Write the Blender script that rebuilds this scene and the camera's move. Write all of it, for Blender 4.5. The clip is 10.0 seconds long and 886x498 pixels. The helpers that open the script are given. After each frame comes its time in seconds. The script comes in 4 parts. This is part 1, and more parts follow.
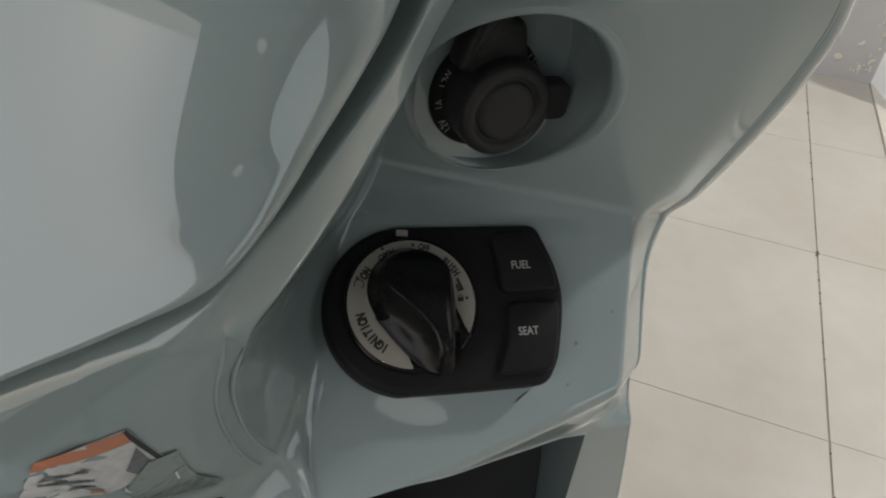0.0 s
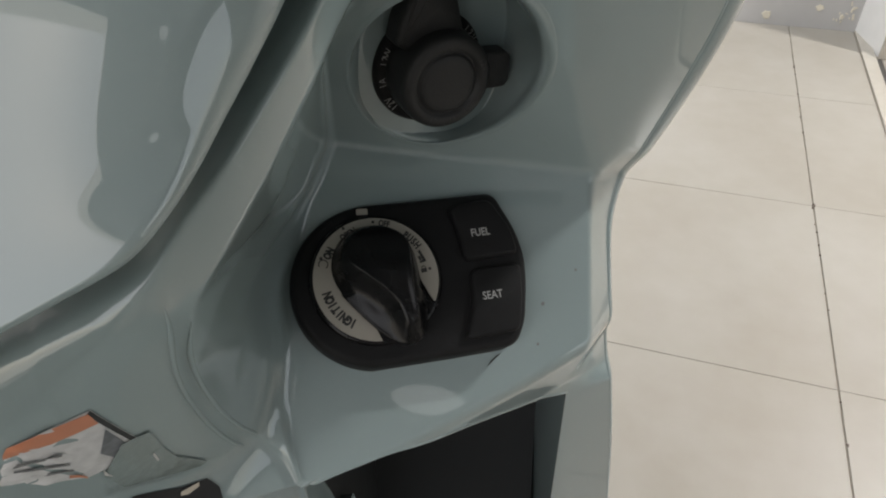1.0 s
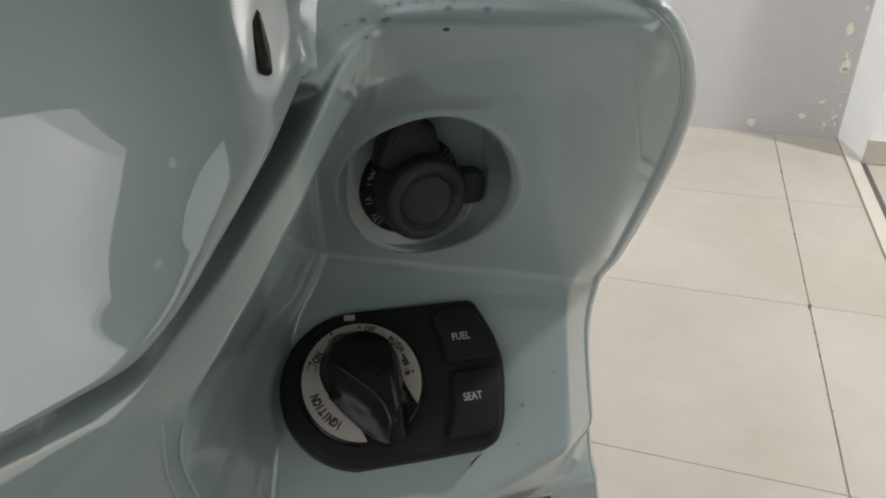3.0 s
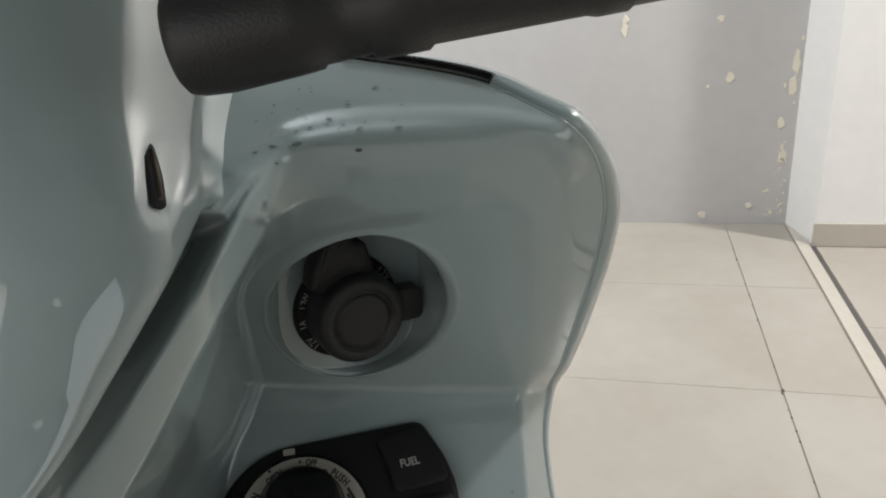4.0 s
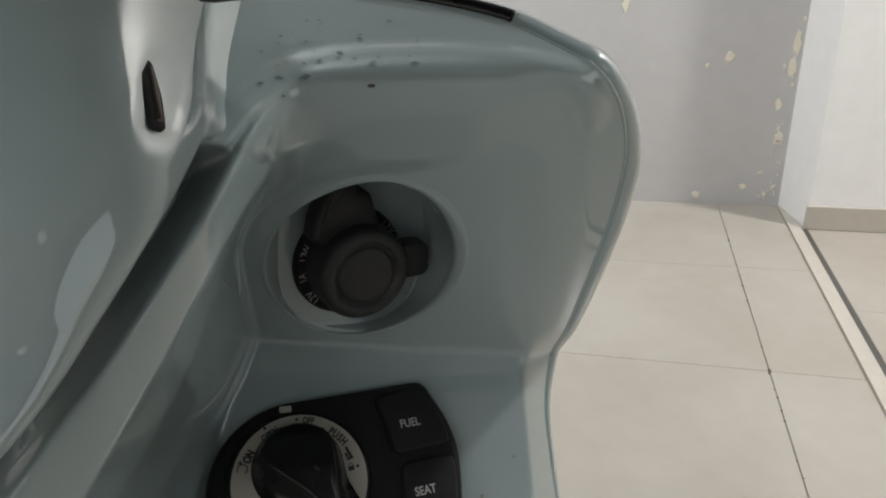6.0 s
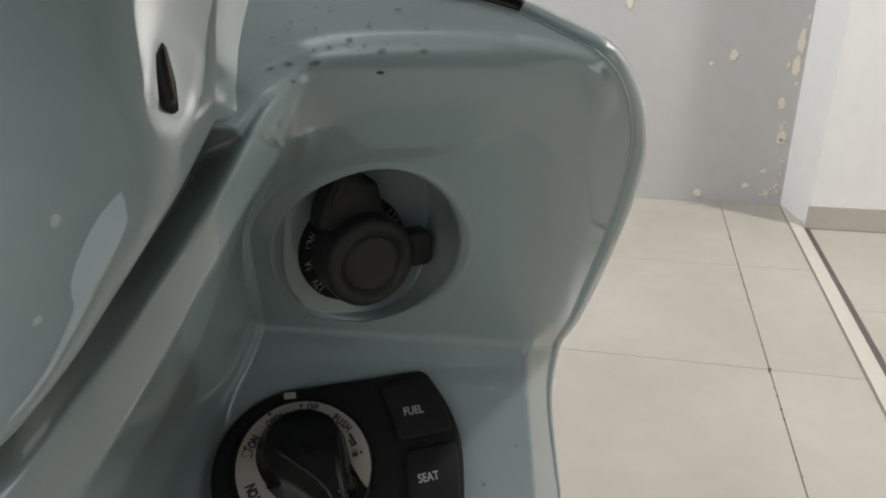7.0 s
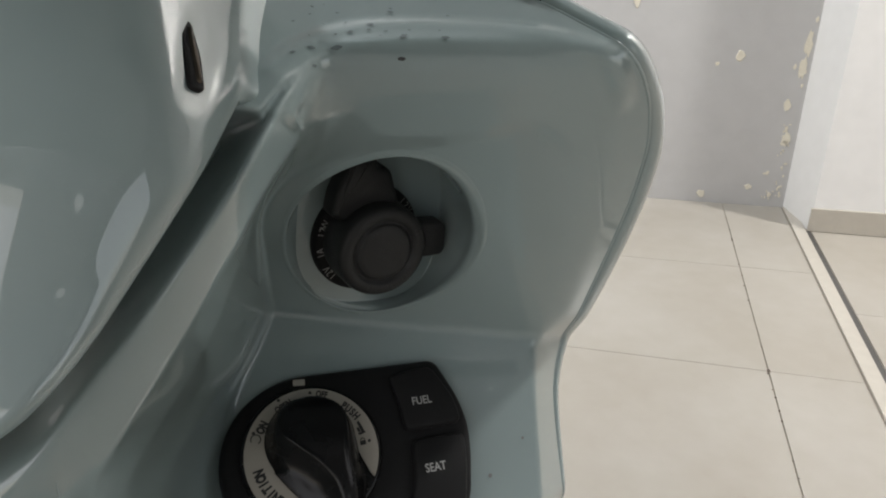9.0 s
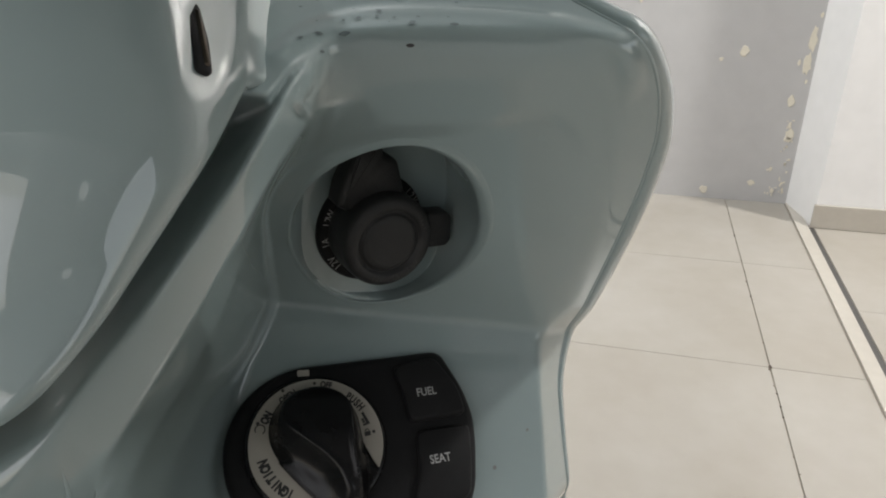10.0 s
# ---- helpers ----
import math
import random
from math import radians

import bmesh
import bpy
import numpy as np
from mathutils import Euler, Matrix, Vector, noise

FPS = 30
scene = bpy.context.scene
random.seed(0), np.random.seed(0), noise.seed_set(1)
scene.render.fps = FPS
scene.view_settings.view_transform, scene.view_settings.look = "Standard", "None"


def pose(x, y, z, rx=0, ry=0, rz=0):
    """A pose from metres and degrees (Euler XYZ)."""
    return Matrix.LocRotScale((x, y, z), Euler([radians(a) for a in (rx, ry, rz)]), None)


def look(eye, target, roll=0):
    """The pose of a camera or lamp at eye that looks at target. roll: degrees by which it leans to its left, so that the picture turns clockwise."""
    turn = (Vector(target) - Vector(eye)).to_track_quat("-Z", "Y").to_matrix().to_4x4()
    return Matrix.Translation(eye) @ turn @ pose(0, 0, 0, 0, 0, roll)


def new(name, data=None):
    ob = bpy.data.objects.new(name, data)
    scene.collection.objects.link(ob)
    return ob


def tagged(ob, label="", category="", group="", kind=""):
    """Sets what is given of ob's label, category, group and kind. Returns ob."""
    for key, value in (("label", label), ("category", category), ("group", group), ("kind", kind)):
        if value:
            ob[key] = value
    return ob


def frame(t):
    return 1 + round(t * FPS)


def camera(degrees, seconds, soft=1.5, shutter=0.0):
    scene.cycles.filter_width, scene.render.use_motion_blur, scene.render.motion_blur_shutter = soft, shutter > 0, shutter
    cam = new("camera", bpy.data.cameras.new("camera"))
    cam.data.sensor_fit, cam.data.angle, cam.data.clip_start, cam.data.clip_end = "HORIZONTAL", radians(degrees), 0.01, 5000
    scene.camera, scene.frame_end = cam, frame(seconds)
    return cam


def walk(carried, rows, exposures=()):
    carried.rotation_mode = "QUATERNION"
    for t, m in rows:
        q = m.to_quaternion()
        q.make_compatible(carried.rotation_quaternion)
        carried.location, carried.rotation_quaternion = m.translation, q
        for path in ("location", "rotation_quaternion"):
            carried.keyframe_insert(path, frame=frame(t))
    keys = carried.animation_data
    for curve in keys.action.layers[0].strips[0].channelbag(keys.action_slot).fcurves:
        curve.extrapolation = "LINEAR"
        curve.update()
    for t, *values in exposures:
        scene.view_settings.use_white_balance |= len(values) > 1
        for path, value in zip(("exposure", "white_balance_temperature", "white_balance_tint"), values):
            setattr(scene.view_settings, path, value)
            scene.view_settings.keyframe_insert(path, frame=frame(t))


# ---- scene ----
cam = camera(65.27, 10.0, soft=2.0)
PATH = [
    (0.0, pose(-0.4313, -1.5900, 1.0268, 51.27, -3.00, 21.27)),
    (0.5, pose(-0.4146, -1.5947, 1.0274, 50.70, 0.58, 18.10)),
    (1.0, pose(-0.4118, -1.5941, 1.0266, 50.52, 1.44, 18.19)),
    (1.5, pose(-0.4049, -1.5999, 1.0372, 52.05, 2.48, 18.24)),
    (2.0, pose(-0.4031, -1.6021, 1.0383, 53.16, 1.84, 17.94)),
    (2.5, pose(-0.4065, -1.6011, 1.0351, 53.21, 1.28, 18.16)),
    (3.0, pose(-0.3989, -1.6055, 1.0389, 58.97, 1.91, 18.11)),
    (3.2, pose(-0.3935, -1.5958, 1.0341, 63.06, 2.39, 14.68)),
    (4.3, pose(-0.3892, -1.5929, 1.0376, 67.97, 5.23, 13.79)),
    (4.5, pose(-0.3906, -1.5888, 1.0340, 67.06, 5.70, 13.27)),
    (5.0, pose(-0.3901, -1.5919, 1.0359, 66.96, 4.98, 12.42)),
    (5.5, pose(-0.3972, -1.5876, 1.0289, 66.04, 3.34, 13.34)),
    (7.0, pose(-0.3988, -1.5915, 1.0246, 65.36, 2.17, 14.21)),
    (7.5, pose(-0.4014, -1.5915, 1.0233, 64.96, 1.51, 14.58)),
    (8.0, pose(-0.4016, -1.5922, 1.0236, 65.08, 1.50, 14.60)),
    (8.5, pose(-0.4024, -1.5920, 1.0237, 64.96, 1.22, 14.66)),
    (9.0, pose(-0.4031, -1.5930, 1.0229, 64.97, 1.01, 14.76)),
    (9.5, pose(-0.4055, -1.5919, 1.0207, 64.55, 0.53, 14.82)),
    (10.0, pose(-0.4049, -1.5927, 1.0209, 64.54, 0.76, 15.01)),
]
walk(cam, PATH, [(0.0, -0.12), (0.5, 0.07), (3.0, 0.09), (4.5, -0.03), (5.0, -0.11), (5.5, -0.14), (7.0, -0.08), (8.0, -0.04), (9.0, 0.04), (10.0, 0.06)])

# ---- light ----
world = bpy.data.worlds.new("sky")
scene.world = world
world.use_nodes = True
wn, wl = world.node_tree.nodes, world.node_tree.links
sky = wn.new("ShaderNodeTexSky")
sky.sky_type, sky.sun_disc, sky.sun_elevation, sky.sun_rotation = "NISHITA", False, radians(48), radians(200)
wl.new(sky.outputs[0], wn["Background"].inputs[0])
wn["Background"].inputs[1].default_value = 0.10
scene.view_settings.exposure = 0.0


def area_lamp(name, m, sx, sy, watts, colour):
    data = bpy.data.lights.new(name, "AREA")
    data.shape, data.size, data.size_y, data.energy, data.color = "RECTANGLE", sx, sy, watts, colour
    ob = new(name, data)
    ob.matrix_world = m
    return ob


area_lamp("window_daylight", look((-1.675, -3.88, 1.75), (-1.675, 0, 1.75)), 3.45, 3.4, 47, (1.0, 0.92, 0.83))
# Added fill from the right; no known source, set in the added opening.
area_lamp("east_fill", look((4.98, -2.2, 1.7), (0, -2.2, 1.7)), 3.0, 2.6, 22, (1.0, 0.95, 0.88))
# Unseen lamps: added fill, source of a reflected spot, faint pan highlight helper.
for lx, ly, watts, tone in ((-1.7, 0.3, 58, (0.92, 0.97, 1.0)), (1.41, 0.40, 73, (1.0, 0.98, 0.95)), (1.78, -3.15, 0.22, (1.0, 0.98, 0.95))):
    area_lamp("unseen_lamp", look((lx, ly, 2.9), (lx, ly, 0)), 0.28 if watts > 5 else 0.5, 0.10 if watts > 5 else 0.2, watts, tone).data.shape = "RECTANGLE" if watts > 5 else "ELLIPSE"


# ---- materials ----
def material(name, colour, rough=0.5, metal=0.0, coat=0.0, vary=0.06, scale=30.0, bump=0.0, bump_scale=200.0, rough_vary=0.05, tint=None, spec=0.5):
    mat = bpy.data.materials.new(name)
    mat.use_nodes = True
    n, l = mat.node_tree.nodes, mat.node_tree.links
    b = n["Principled BSDF"]
    co = n.new("ShaderNodeTexCoord")
    big, small = n.new("ShaderNodeTexNoise"), n.new("ShaderNodeTexNoise")
    big.inputs["Scale"].default_value, small.inputs["Scale"].default_value = scale * 0.2, scale * 3
    big.inputs["Detail"].default_value, small.inputs["Detail"].default_value = 3, 4
    l.new(co.outputs["Object"], big.inputs["Vector"]), l.new(co.outputs["Object"], small.inputs["Vector"])
    add = n.new("ShaderNodeMath")
    add.operation = "ADD"
    l.new(big.outputs["Fac"], add.inputs[0]), l.new(small.outputs["Fac"], add.inputs[1])
    ramp = n.new("ShaderNodeMapRange")
    ramp.inputs["From Min"].default_value, ramp.inputs["From Max"].default_value = 0.5, 1.5
    l.new(add.outputs[0], ramp.inputs["Value"])
    mix = n.new("ShaderNodeMix")
    mix.data_type = "RGBA"
    second = tint or tuple(c * (1 + 2 * vary) for c in colour)
    mix.inputs[6].default_value = (*(c * (1 - vary) for c in colour), 1)
    mix.inputs[7].default_value = (*second, 1)
    l.new(ramp.outputs[0], mix.inputs[0]), l.new(mix.outputs[2], b.inputs["Base Color"])
    rr = n.new("ShaderNodeMapRange")
    rr.inputs["To Min"].default_value, rr.inputs["To Max"].default_value = max(0.02, rough - rough_vary), rough + rough_vary
    l.new(small.outputs["Fac"], rr.inputs["Value"]), l.new(rr.outputs[0], b.inputs["Roughness"])
    b.inputs["Metallic"].default_value = metal
    b.inputs["Specular IOR Level"].default_value = spec
    b.inputs["Coat Weight"].default_value = coat
    b.inputs["Coat Roughness"].default_value = 0.03
    if bump:
        tex, bp = n.new("ShaderNodeTexNoise"), n.new("ShaderNodeBump")
        tex.inputs["Scale"].default_value, tex.inputs["Detail"].default_value = bump_scale, 4
        bp.inputs["Strength"].default_value, bp.inputs["Distance"].default_value = bump, 0.001
        l.new(co.outputs["Object"], tex.inputs["Vector"]), l.new(tex.outputs["Fac"], bp.inputs["Height"])
        l.new(bp.outputs[0], b.inputs["Normal"])
    return mat


PAINT = material("blue_grey_paint", (0.255, 0.315, 0.315), 0.32, coat=1.0, vary=0.02, scale=8, spec=0.12)
PAINT.node_tree.nodes["Principled BSDF"].inputs["Coat IOR"].default_value = 1.7
BLACK = material("black_plastic", (0.014, 0.014, 0.0145), 0.5, vary=0.1, bump=0.25, bump_scale=2500, spec=0.12)
GLOSS = material("black_gloss_plastic", (0.0045, 0.0045, 0.005), 0.27, vary=0.1, spec=0.25)
RUBBER = material("black_rubber", (0.021, 0.0213, 0.0218), 0.45, vary=0.15, bump=0.2, bump_scale=1500, spec=0.3)
SILVER = material("silver_dial", (0.36, 0.335, 0.29), 0.38, vary=0.03)
WHITE = material("white_print", (0.62, 0.62, 0.60), 0.5, vary=0.03)
LIGHT = material("pale_print", (0.34, 0.34, 0.33), 0.5, vary=0.03)
FAINT = material("moulded_print", (0.035, 0.035, 0.035), 0.6, vary=0.03)
GREY = material("grey_print", (0.16, 0.16, 0.16), 0.5, vary=0.03)
DARK = material("dark_print", (0.02, 0.02, 0.02), 0.5, vary=0.03)
BRASS = material("worn_metal", (0.12, 0.10, 0.08), 0.35, metal=1.0, vary=0.1)
ORANGE = material("orange_print", (0.50, 0.20, 0.11), 0.4, vary=0.1, scale=40)
FILM = material("clear_film", (0.20, 0.24, 0.23), 0.12, coat=0.5, vary=0.05, scale=60, bump=0.6, bump_scale=160)
LABEL = material("worn_label", (0.50, 0.50, 0.50), 0.3, vary=0.25, scale=90)
SMOKE = material("smoke_print", (0.06, 0.065, 0.075), 0.35, vary=0.5, scale=150, tint=(0.25, 0.26, 0.28))
SMUT = material("dirt", (0.095, 0.12, 0.125), 0.7, vary=0.3, scale=300)
CHROME = material("chrome", (0.60, 0.58, 0.54), 0.18, metal=1.0, vary=0.03)
BIN = material("bin_plastic", (0.010, 0.011, 0.012), 0.6, vary=0.2)
TILE = bpy.data.materials.new("beige_tile")
TILE.use_nodes = True
tn, tl = TILE.node_tree.nodes, TILE.node_tree.links
tco, tnoise, tgrain, tramp, tinfo, tsum = tn.new("ShaderNodeNewGeometry"), tn.new("ShaderNodeTexNoise"), tn.new("ShaderNodeTexNoise"), tn.new("ShaderNodeValToRGB"), tn.new("ShaderNodeObjectInfo"), tn.new("ShaderNodeMath")
tnoise.inputs["Scale"].default_value, tnoise.inputs["Detail"].default_value = 2.2, 2.0
tgrain.inputs["Scale"].default_value, tgrain.inputs["Detail"].default_value = 16.0, 3.0
tl.new(tco.outputs["Position"], tnoise.inputs["Vector"]), tl.new(tco.outputs["Position"], tgrain.inputs["Vector"])
tsum.operation, tsum.inputs[2].default_value = "MULTIPLY_ADD", 0.0
tsum.inputs[1].default_value = 0.35
tl.new(tgrain.outputs["Fac"], tsum.inputs[0]), tl.new(tnoise.outputs["Fac"], tsum.inputs[2]), tl.new(tsum.outputs[0], tramp.inputs[0])
tramp.color_ramp.elements[0].position, tramp.color_ramp.elements[0].color = 0.25, (0.345, 0.305, 0.25, 1)
tramp.color_ramp.elements[1].position, tramp.color_ramp.elements[1].color = 0.95, (0.445, 0.415, 0.37, 1)
tl.new(tramp.outputs[0], tn["Principled BSDF"].inputs["Base Color"])
tn["Principled BSDF"].inputs["Roughness"].default_value = 0.30
GRIME = material("grime", (0.09, 0.07, 0.055), 0.9, vary=0.3, scale=200)
GROUT = material("grout", (0.35, 0.305, 0.255), 0.9, vary=0.2, scale=30)
GREYWALL = material("grey_wall_paint", (0.50, 0.49, 0.485), 0.6, vary=0.04, scale=6, bump=0.1, bump_scale=60)
# Colour of the unseen far east wall, kept dark to dim its reflections.
DIMWALL = material("dim_reflection_wall", (0.20, 0.19, 0.18), 0.6, vary=0.05, scale=4)
WHITEWALL = material("white_wall_paint", (0.86, 0.845, 0.83), 0.6, vary=0.03, scale=6, bump=0.1, bump_scale=60)
SKIRT = material("skirting_tile", (0.50, 0.46, 0.40), 0.35, vary=0.06, scale=12)
DOORTRACK = material("dark_track", (0.07, 0.065, 0.06), 0.5, vary=0.2)
# Blue put into the unseen ceiling's colour to cool the ledge's reflection.
CEILING = material("ceiling_reflection_tint", (0.54, 0.58, 0.63), 0.7, vary=0.03, scale=6)
CHIP = material("bare_plaster", (0.72, 0.67, 0.56), 0.8, vary=0.08, scale=60)


# ---- helpers for building ----
def thing(name, label, category, at=(0, 0, 0), kind="", group=""):
    ob = new(name)
    ob.location = at
    ob.empty_display_size = 0.05
    bpy.context.view_layer.update()
    return tagged(ob, label, category, group, kind)


def base_of(ob):
    v = Vector((0, 0, 0))
    while ob:
        v += ob.location
        ob = ob.parent
    return v


def part(name, bm, mat, parent=None, label="", smooth=True):
    """A bmesh in world coordinates as one mesh, under parent if given."""
    bmesh.ops.recalc_face_normals(bm, faces=bm.faces)
    return part_raw(name, bm, mat, parent, label, smooth)


def part_raw(name, bm, mat, parent=None, label="", smooth=True):
    me = bpy.data.meshes.new(name)
    if parent:
        bmesh.ops.translate(bm, vec=-base_of(parent), verts=bm.verts)
    bm.to_mesh(me)
    bm.free()
    for m in mat if isinstance(mat, (list, tuple)) else (mat,):
        me.materials.append(m)
    for f in me.polygons:
        f.use_smooth = smooth
    ob = new(name, me)
    ob.parent = parent
    if label:
        ob["label"] = label
    return ob


def box(bm, lo, hi, bevel=0.0):
    got = bmesh.ops.create_cube(bm, size=1)["verts"]
    for v in got:
        v.co = Vector([lo[i] + (v.co[i] + 0.5) * (hi[i] - lo[i]) for i in range(3)])
    if bevel:
        edges = list({e for v in got for e in v.link_edges})
        bmesh.ops.bevel(bm, geom=edges, offset=bevel, segments=2, affect="EDGES", profile=0.6)


def box_part(name, lo, hi, mat, parent=None, bevel=0.0, label="", smooth=False):
    bm = bmesh.new()
    box(bm, lo, hi, bevel)
    return part(name, bm, mat, parent, label, smooth)


# The leg shield's frame: u to the scooter's right, v up and forward, w back towards the rider; millimetres.
HEAD, LIFT = radians(15), radians(25)
FWD = Vector((-math.sin(HEAD), math.cos(HEAD), 0))
AU = Vector((math.cos(HEAD), math.sin(HEAD), 0))
AV = FWD * math.sin(LIFT) + Vector((0, 0, math.cos(LIFT)))
AW = -FWD * math.cos(LIFT) + Vector((0, 0, math.sin(LIFT)))
MID = Vector((-0.4896, -1.4093, 0.8508))


def P(u, v, w):
    return MID + (AU * u + AV * v + AW * w) * 0.001


def smax(a, b, k):
    h = np.clip(0.5 + 0.5 * (a - b) / k, 0, 1)
    return b + (a - b) * h + k * h * (1 - h)


def smin(a, b, k):
    return -smax(-a, -b, k)


def step(x, a, b):
    t = np.clip((x - a) / (b - a), 0, 1)
    return t * t * (3 - 2 * t)


def curve(keys, x):
    """A smooth curve through (x, y) keys with rising x (monotone cubic)."""
    kx, ky = np.array([k[0] for k in keys], float), np.array([k[1] for k in keys], float)
    d = np.diff(ky) / np.diff(kx)
    m = np.concatenate([[d[0]], np.where(d[:-1] * d[1:] > 0, 2 * d[:-1] * d[1:] / np.where(d[:-1] + d[1:] == 0, 1, d[:-1] + d[1:]), 0), [d[-1]]])
    x = np.clip(x, kx[0], kx[-1])
    i = np.clip(np.searchsorted(kx, x) - 1, 0, len(kx) - 2)
    h = kx[i + 1] - kx[i]
    t = (x - kx[i]) / h
    return (2 * t**3 - 3 * t**2 + 1) * ky[i] + (t**3 - 2 * t**2 + t) * h * m[i] + (3 * t**2 - 2 * t**3) * ky[i + 1] + (t**3 - t**2) * h * m[i + 1]


def table(keys, spread=5.0):
    """A curve through keys, smoothed over some millimetres."""
    x = np.arange(keys[0][0] - 30.0, keys[-1][0] + 30.0, 0.5)
    y = curve(keys, x)
    lo, hi = (keys[1][1] - keys[0][1]) / (keys[1][0] - keys[0][0]), (keys[-1][1] - keys[-2][1]) / (keys[-1][0] - keys[-2][0])
    y = np.where(x < keys[0][0], keys[0][1] + lo * (x - keys[0][0]), np.where(x > keys[-1][0], keys[-1][1] + hi * (x - keys[-1][0]), y))
    g = np.exp(-(np.arange(-40, 41) * 0.5 / spread) ** 2 / 2)
    y = np.convolve(np.pad(y, 40, mode="edge"), g / g.sum(), mode="valid")
    return x, y


# ---- the room ----
WALL_Y, STRIP_X, TILE_W = 1.185, 0.219, 0.6
floor = thing("floor", "beige ceramic floor tiles with thin dark joints", "floor", kind="structure")
box_part("screed", (-3.6, -3.9, -0.05), (5.0, 1.185, -0.004), GROUT, floor)
wall = thing("wall_north", "grey painted wall with chipped patches of bare plaster", "wall", kind="structure")
box_part("wall_paint", (-3.6, WALL_Y, -0.05), (0.9, WALL_Y + 0.15, 3.7), GREYWALL, wall)
pillar = thing("white_pillar", "white painted wall end beside a floor track", "wall", kind="structure")
bm = bmesh.new()
ring = [(0.223, WALL_Y), (0.276, 0.9665), (2.6, 0.9665), (2.6, WALL_Y)]
low, high = [bm.verts.new((x, y, -0.02)) for x, y in ring], [bm.verts.new((x, y, 3.7)) for x, y in ring]
for i in range(4):
    bm.faces.new((low[i], low[(i + 1) % 4], high[(i + 1) % 4], high[i]))
bm.faces.new(low), bm.faces.new(high)
part("pillar_paint", bm, WHITEWALL, pillar, smooth=False)
skirting = thing("baseboard", "beige tile skirting at the foot of the white wall", "skirting", kind="structure")
box_part("skirting_tile", (0.268, 0.9545, 0.0), (2.6, 0.9655, 0.088), SKIRT, skirting, 0.002)
sill = thing("threshold_strip", "beige raised tile strip along a dark door track", "threshold", kind="structure")
box_part("strip", (0.221, -3.0, -0.004), (0.262, 1.183, 0.006), SKIRT, sill, 0.002)
box_part("track", (0.263, -3.0, -0.02), (0.279, 0.953, 0.001), DOORTRACK, sill)
box_part("wall_west", (-3.75, -3.9, 0), (-3.6, WALL_Y, 3.7), GREYWALL, thing("wall_west", "plain grey painted wall", "wall", kind="structure"))
south = thing("wall_south", "plain grey wall with a wide shop window", "wall", kind="structure")
for a, b in (((-3.75, 0), (-3.4, 3.7)), ((0.05, 0), (5.15, 3.7)), ((-3.4, 3.45), (0.05, 3.7))):
    box_part("wall_piece", (a[0], -4.05, a[1]), (b[0], -3.9, b[1]), GREYWALL, south)
box_part("wall_east", (2.6, WALL_Y - 0.02, 0), (5.0, WALL_Y + 0.15, 3.7), WHITEWALL, thing("wall_east", "plain white painted wall", "wall", kind="structure"))
# Unseen wall added to dim reflections, with an opening round the fill.
east = thing("added_far_east_wall", "added unseen dark grey wall, open where the fill lamp stands", "wall", kind="structure")
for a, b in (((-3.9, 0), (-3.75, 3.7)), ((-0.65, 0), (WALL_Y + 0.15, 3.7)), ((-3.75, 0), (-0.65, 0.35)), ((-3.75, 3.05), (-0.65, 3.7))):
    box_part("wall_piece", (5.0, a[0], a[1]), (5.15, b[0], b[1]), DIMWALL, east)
# Unseen ceiling; its blue tint serves the reflections below.
box_part("ceiling", (-3.75, -4.05, 3.7), (5.15, WALL_Y + 0.15, 3.8), CEILING, tagged(thing("ceiling", "unseen plain ceiling, tinted pale blue for its reflection", "ceiling"), kind="structure"))

# ---- the scooter's leg shield ----
scooter = thing("scooter", "pale blue-grey glossy motor scooter standing in a showroom", "scooter", (-0.55, -1.25, 0))
RIGHT = [(-200, 109), (-135, 101), (-105, 96.5), (-80, 92), (-60, 88.5), (-40, 86.3), (0, 84), (15.5, 86), (30, 89.3), (43.8, 92.3), (62.3, 96), (78, 99), (91, 101), (102, 101.4), (111.8, 98.4), (117.7, 94.3), (122.9, 88), (128.3, 81), (134.2, 73.2), (141, 64.5), (145.5, 54), (149.8, 40), (155, 20), (160, -2)]
RIGHT_T = table(RIGHT, 2.5)


def right_edge(v):
    return np.interp(v, *RIGHT_T)


def column_edge(v):
    return np.interp(v, *COLUMN_T)


def lip(u):
    """The pan's front edge above the glove box."""
    return -62 + 0.36 * (u - 5) + 0.0005 * (u - 5) ** 2


def pocket(u, v):
    """Signed distance to the rim of the socket's pocket."""
    c, s = math.cos(0.31), math.sin(0.31)
    x, y = (u - 14.35) * c + (v - 73.4) * s, (v - 73.4) * c - (u - 14.35) * s
    e = (np.abs(x / 35.6) ** 2.15 + np.abs(y / 24.8) ** 2.15) ** (1 / 2.15)
    return (e - 1) * 27


def upper_panel(u, v):
    return 73 - 0.72 * (v - 122) - 0.05 * (u - 25) + 0.35 * (np.sqrt((4 - u) ** 2 + 60) + 4 - u)


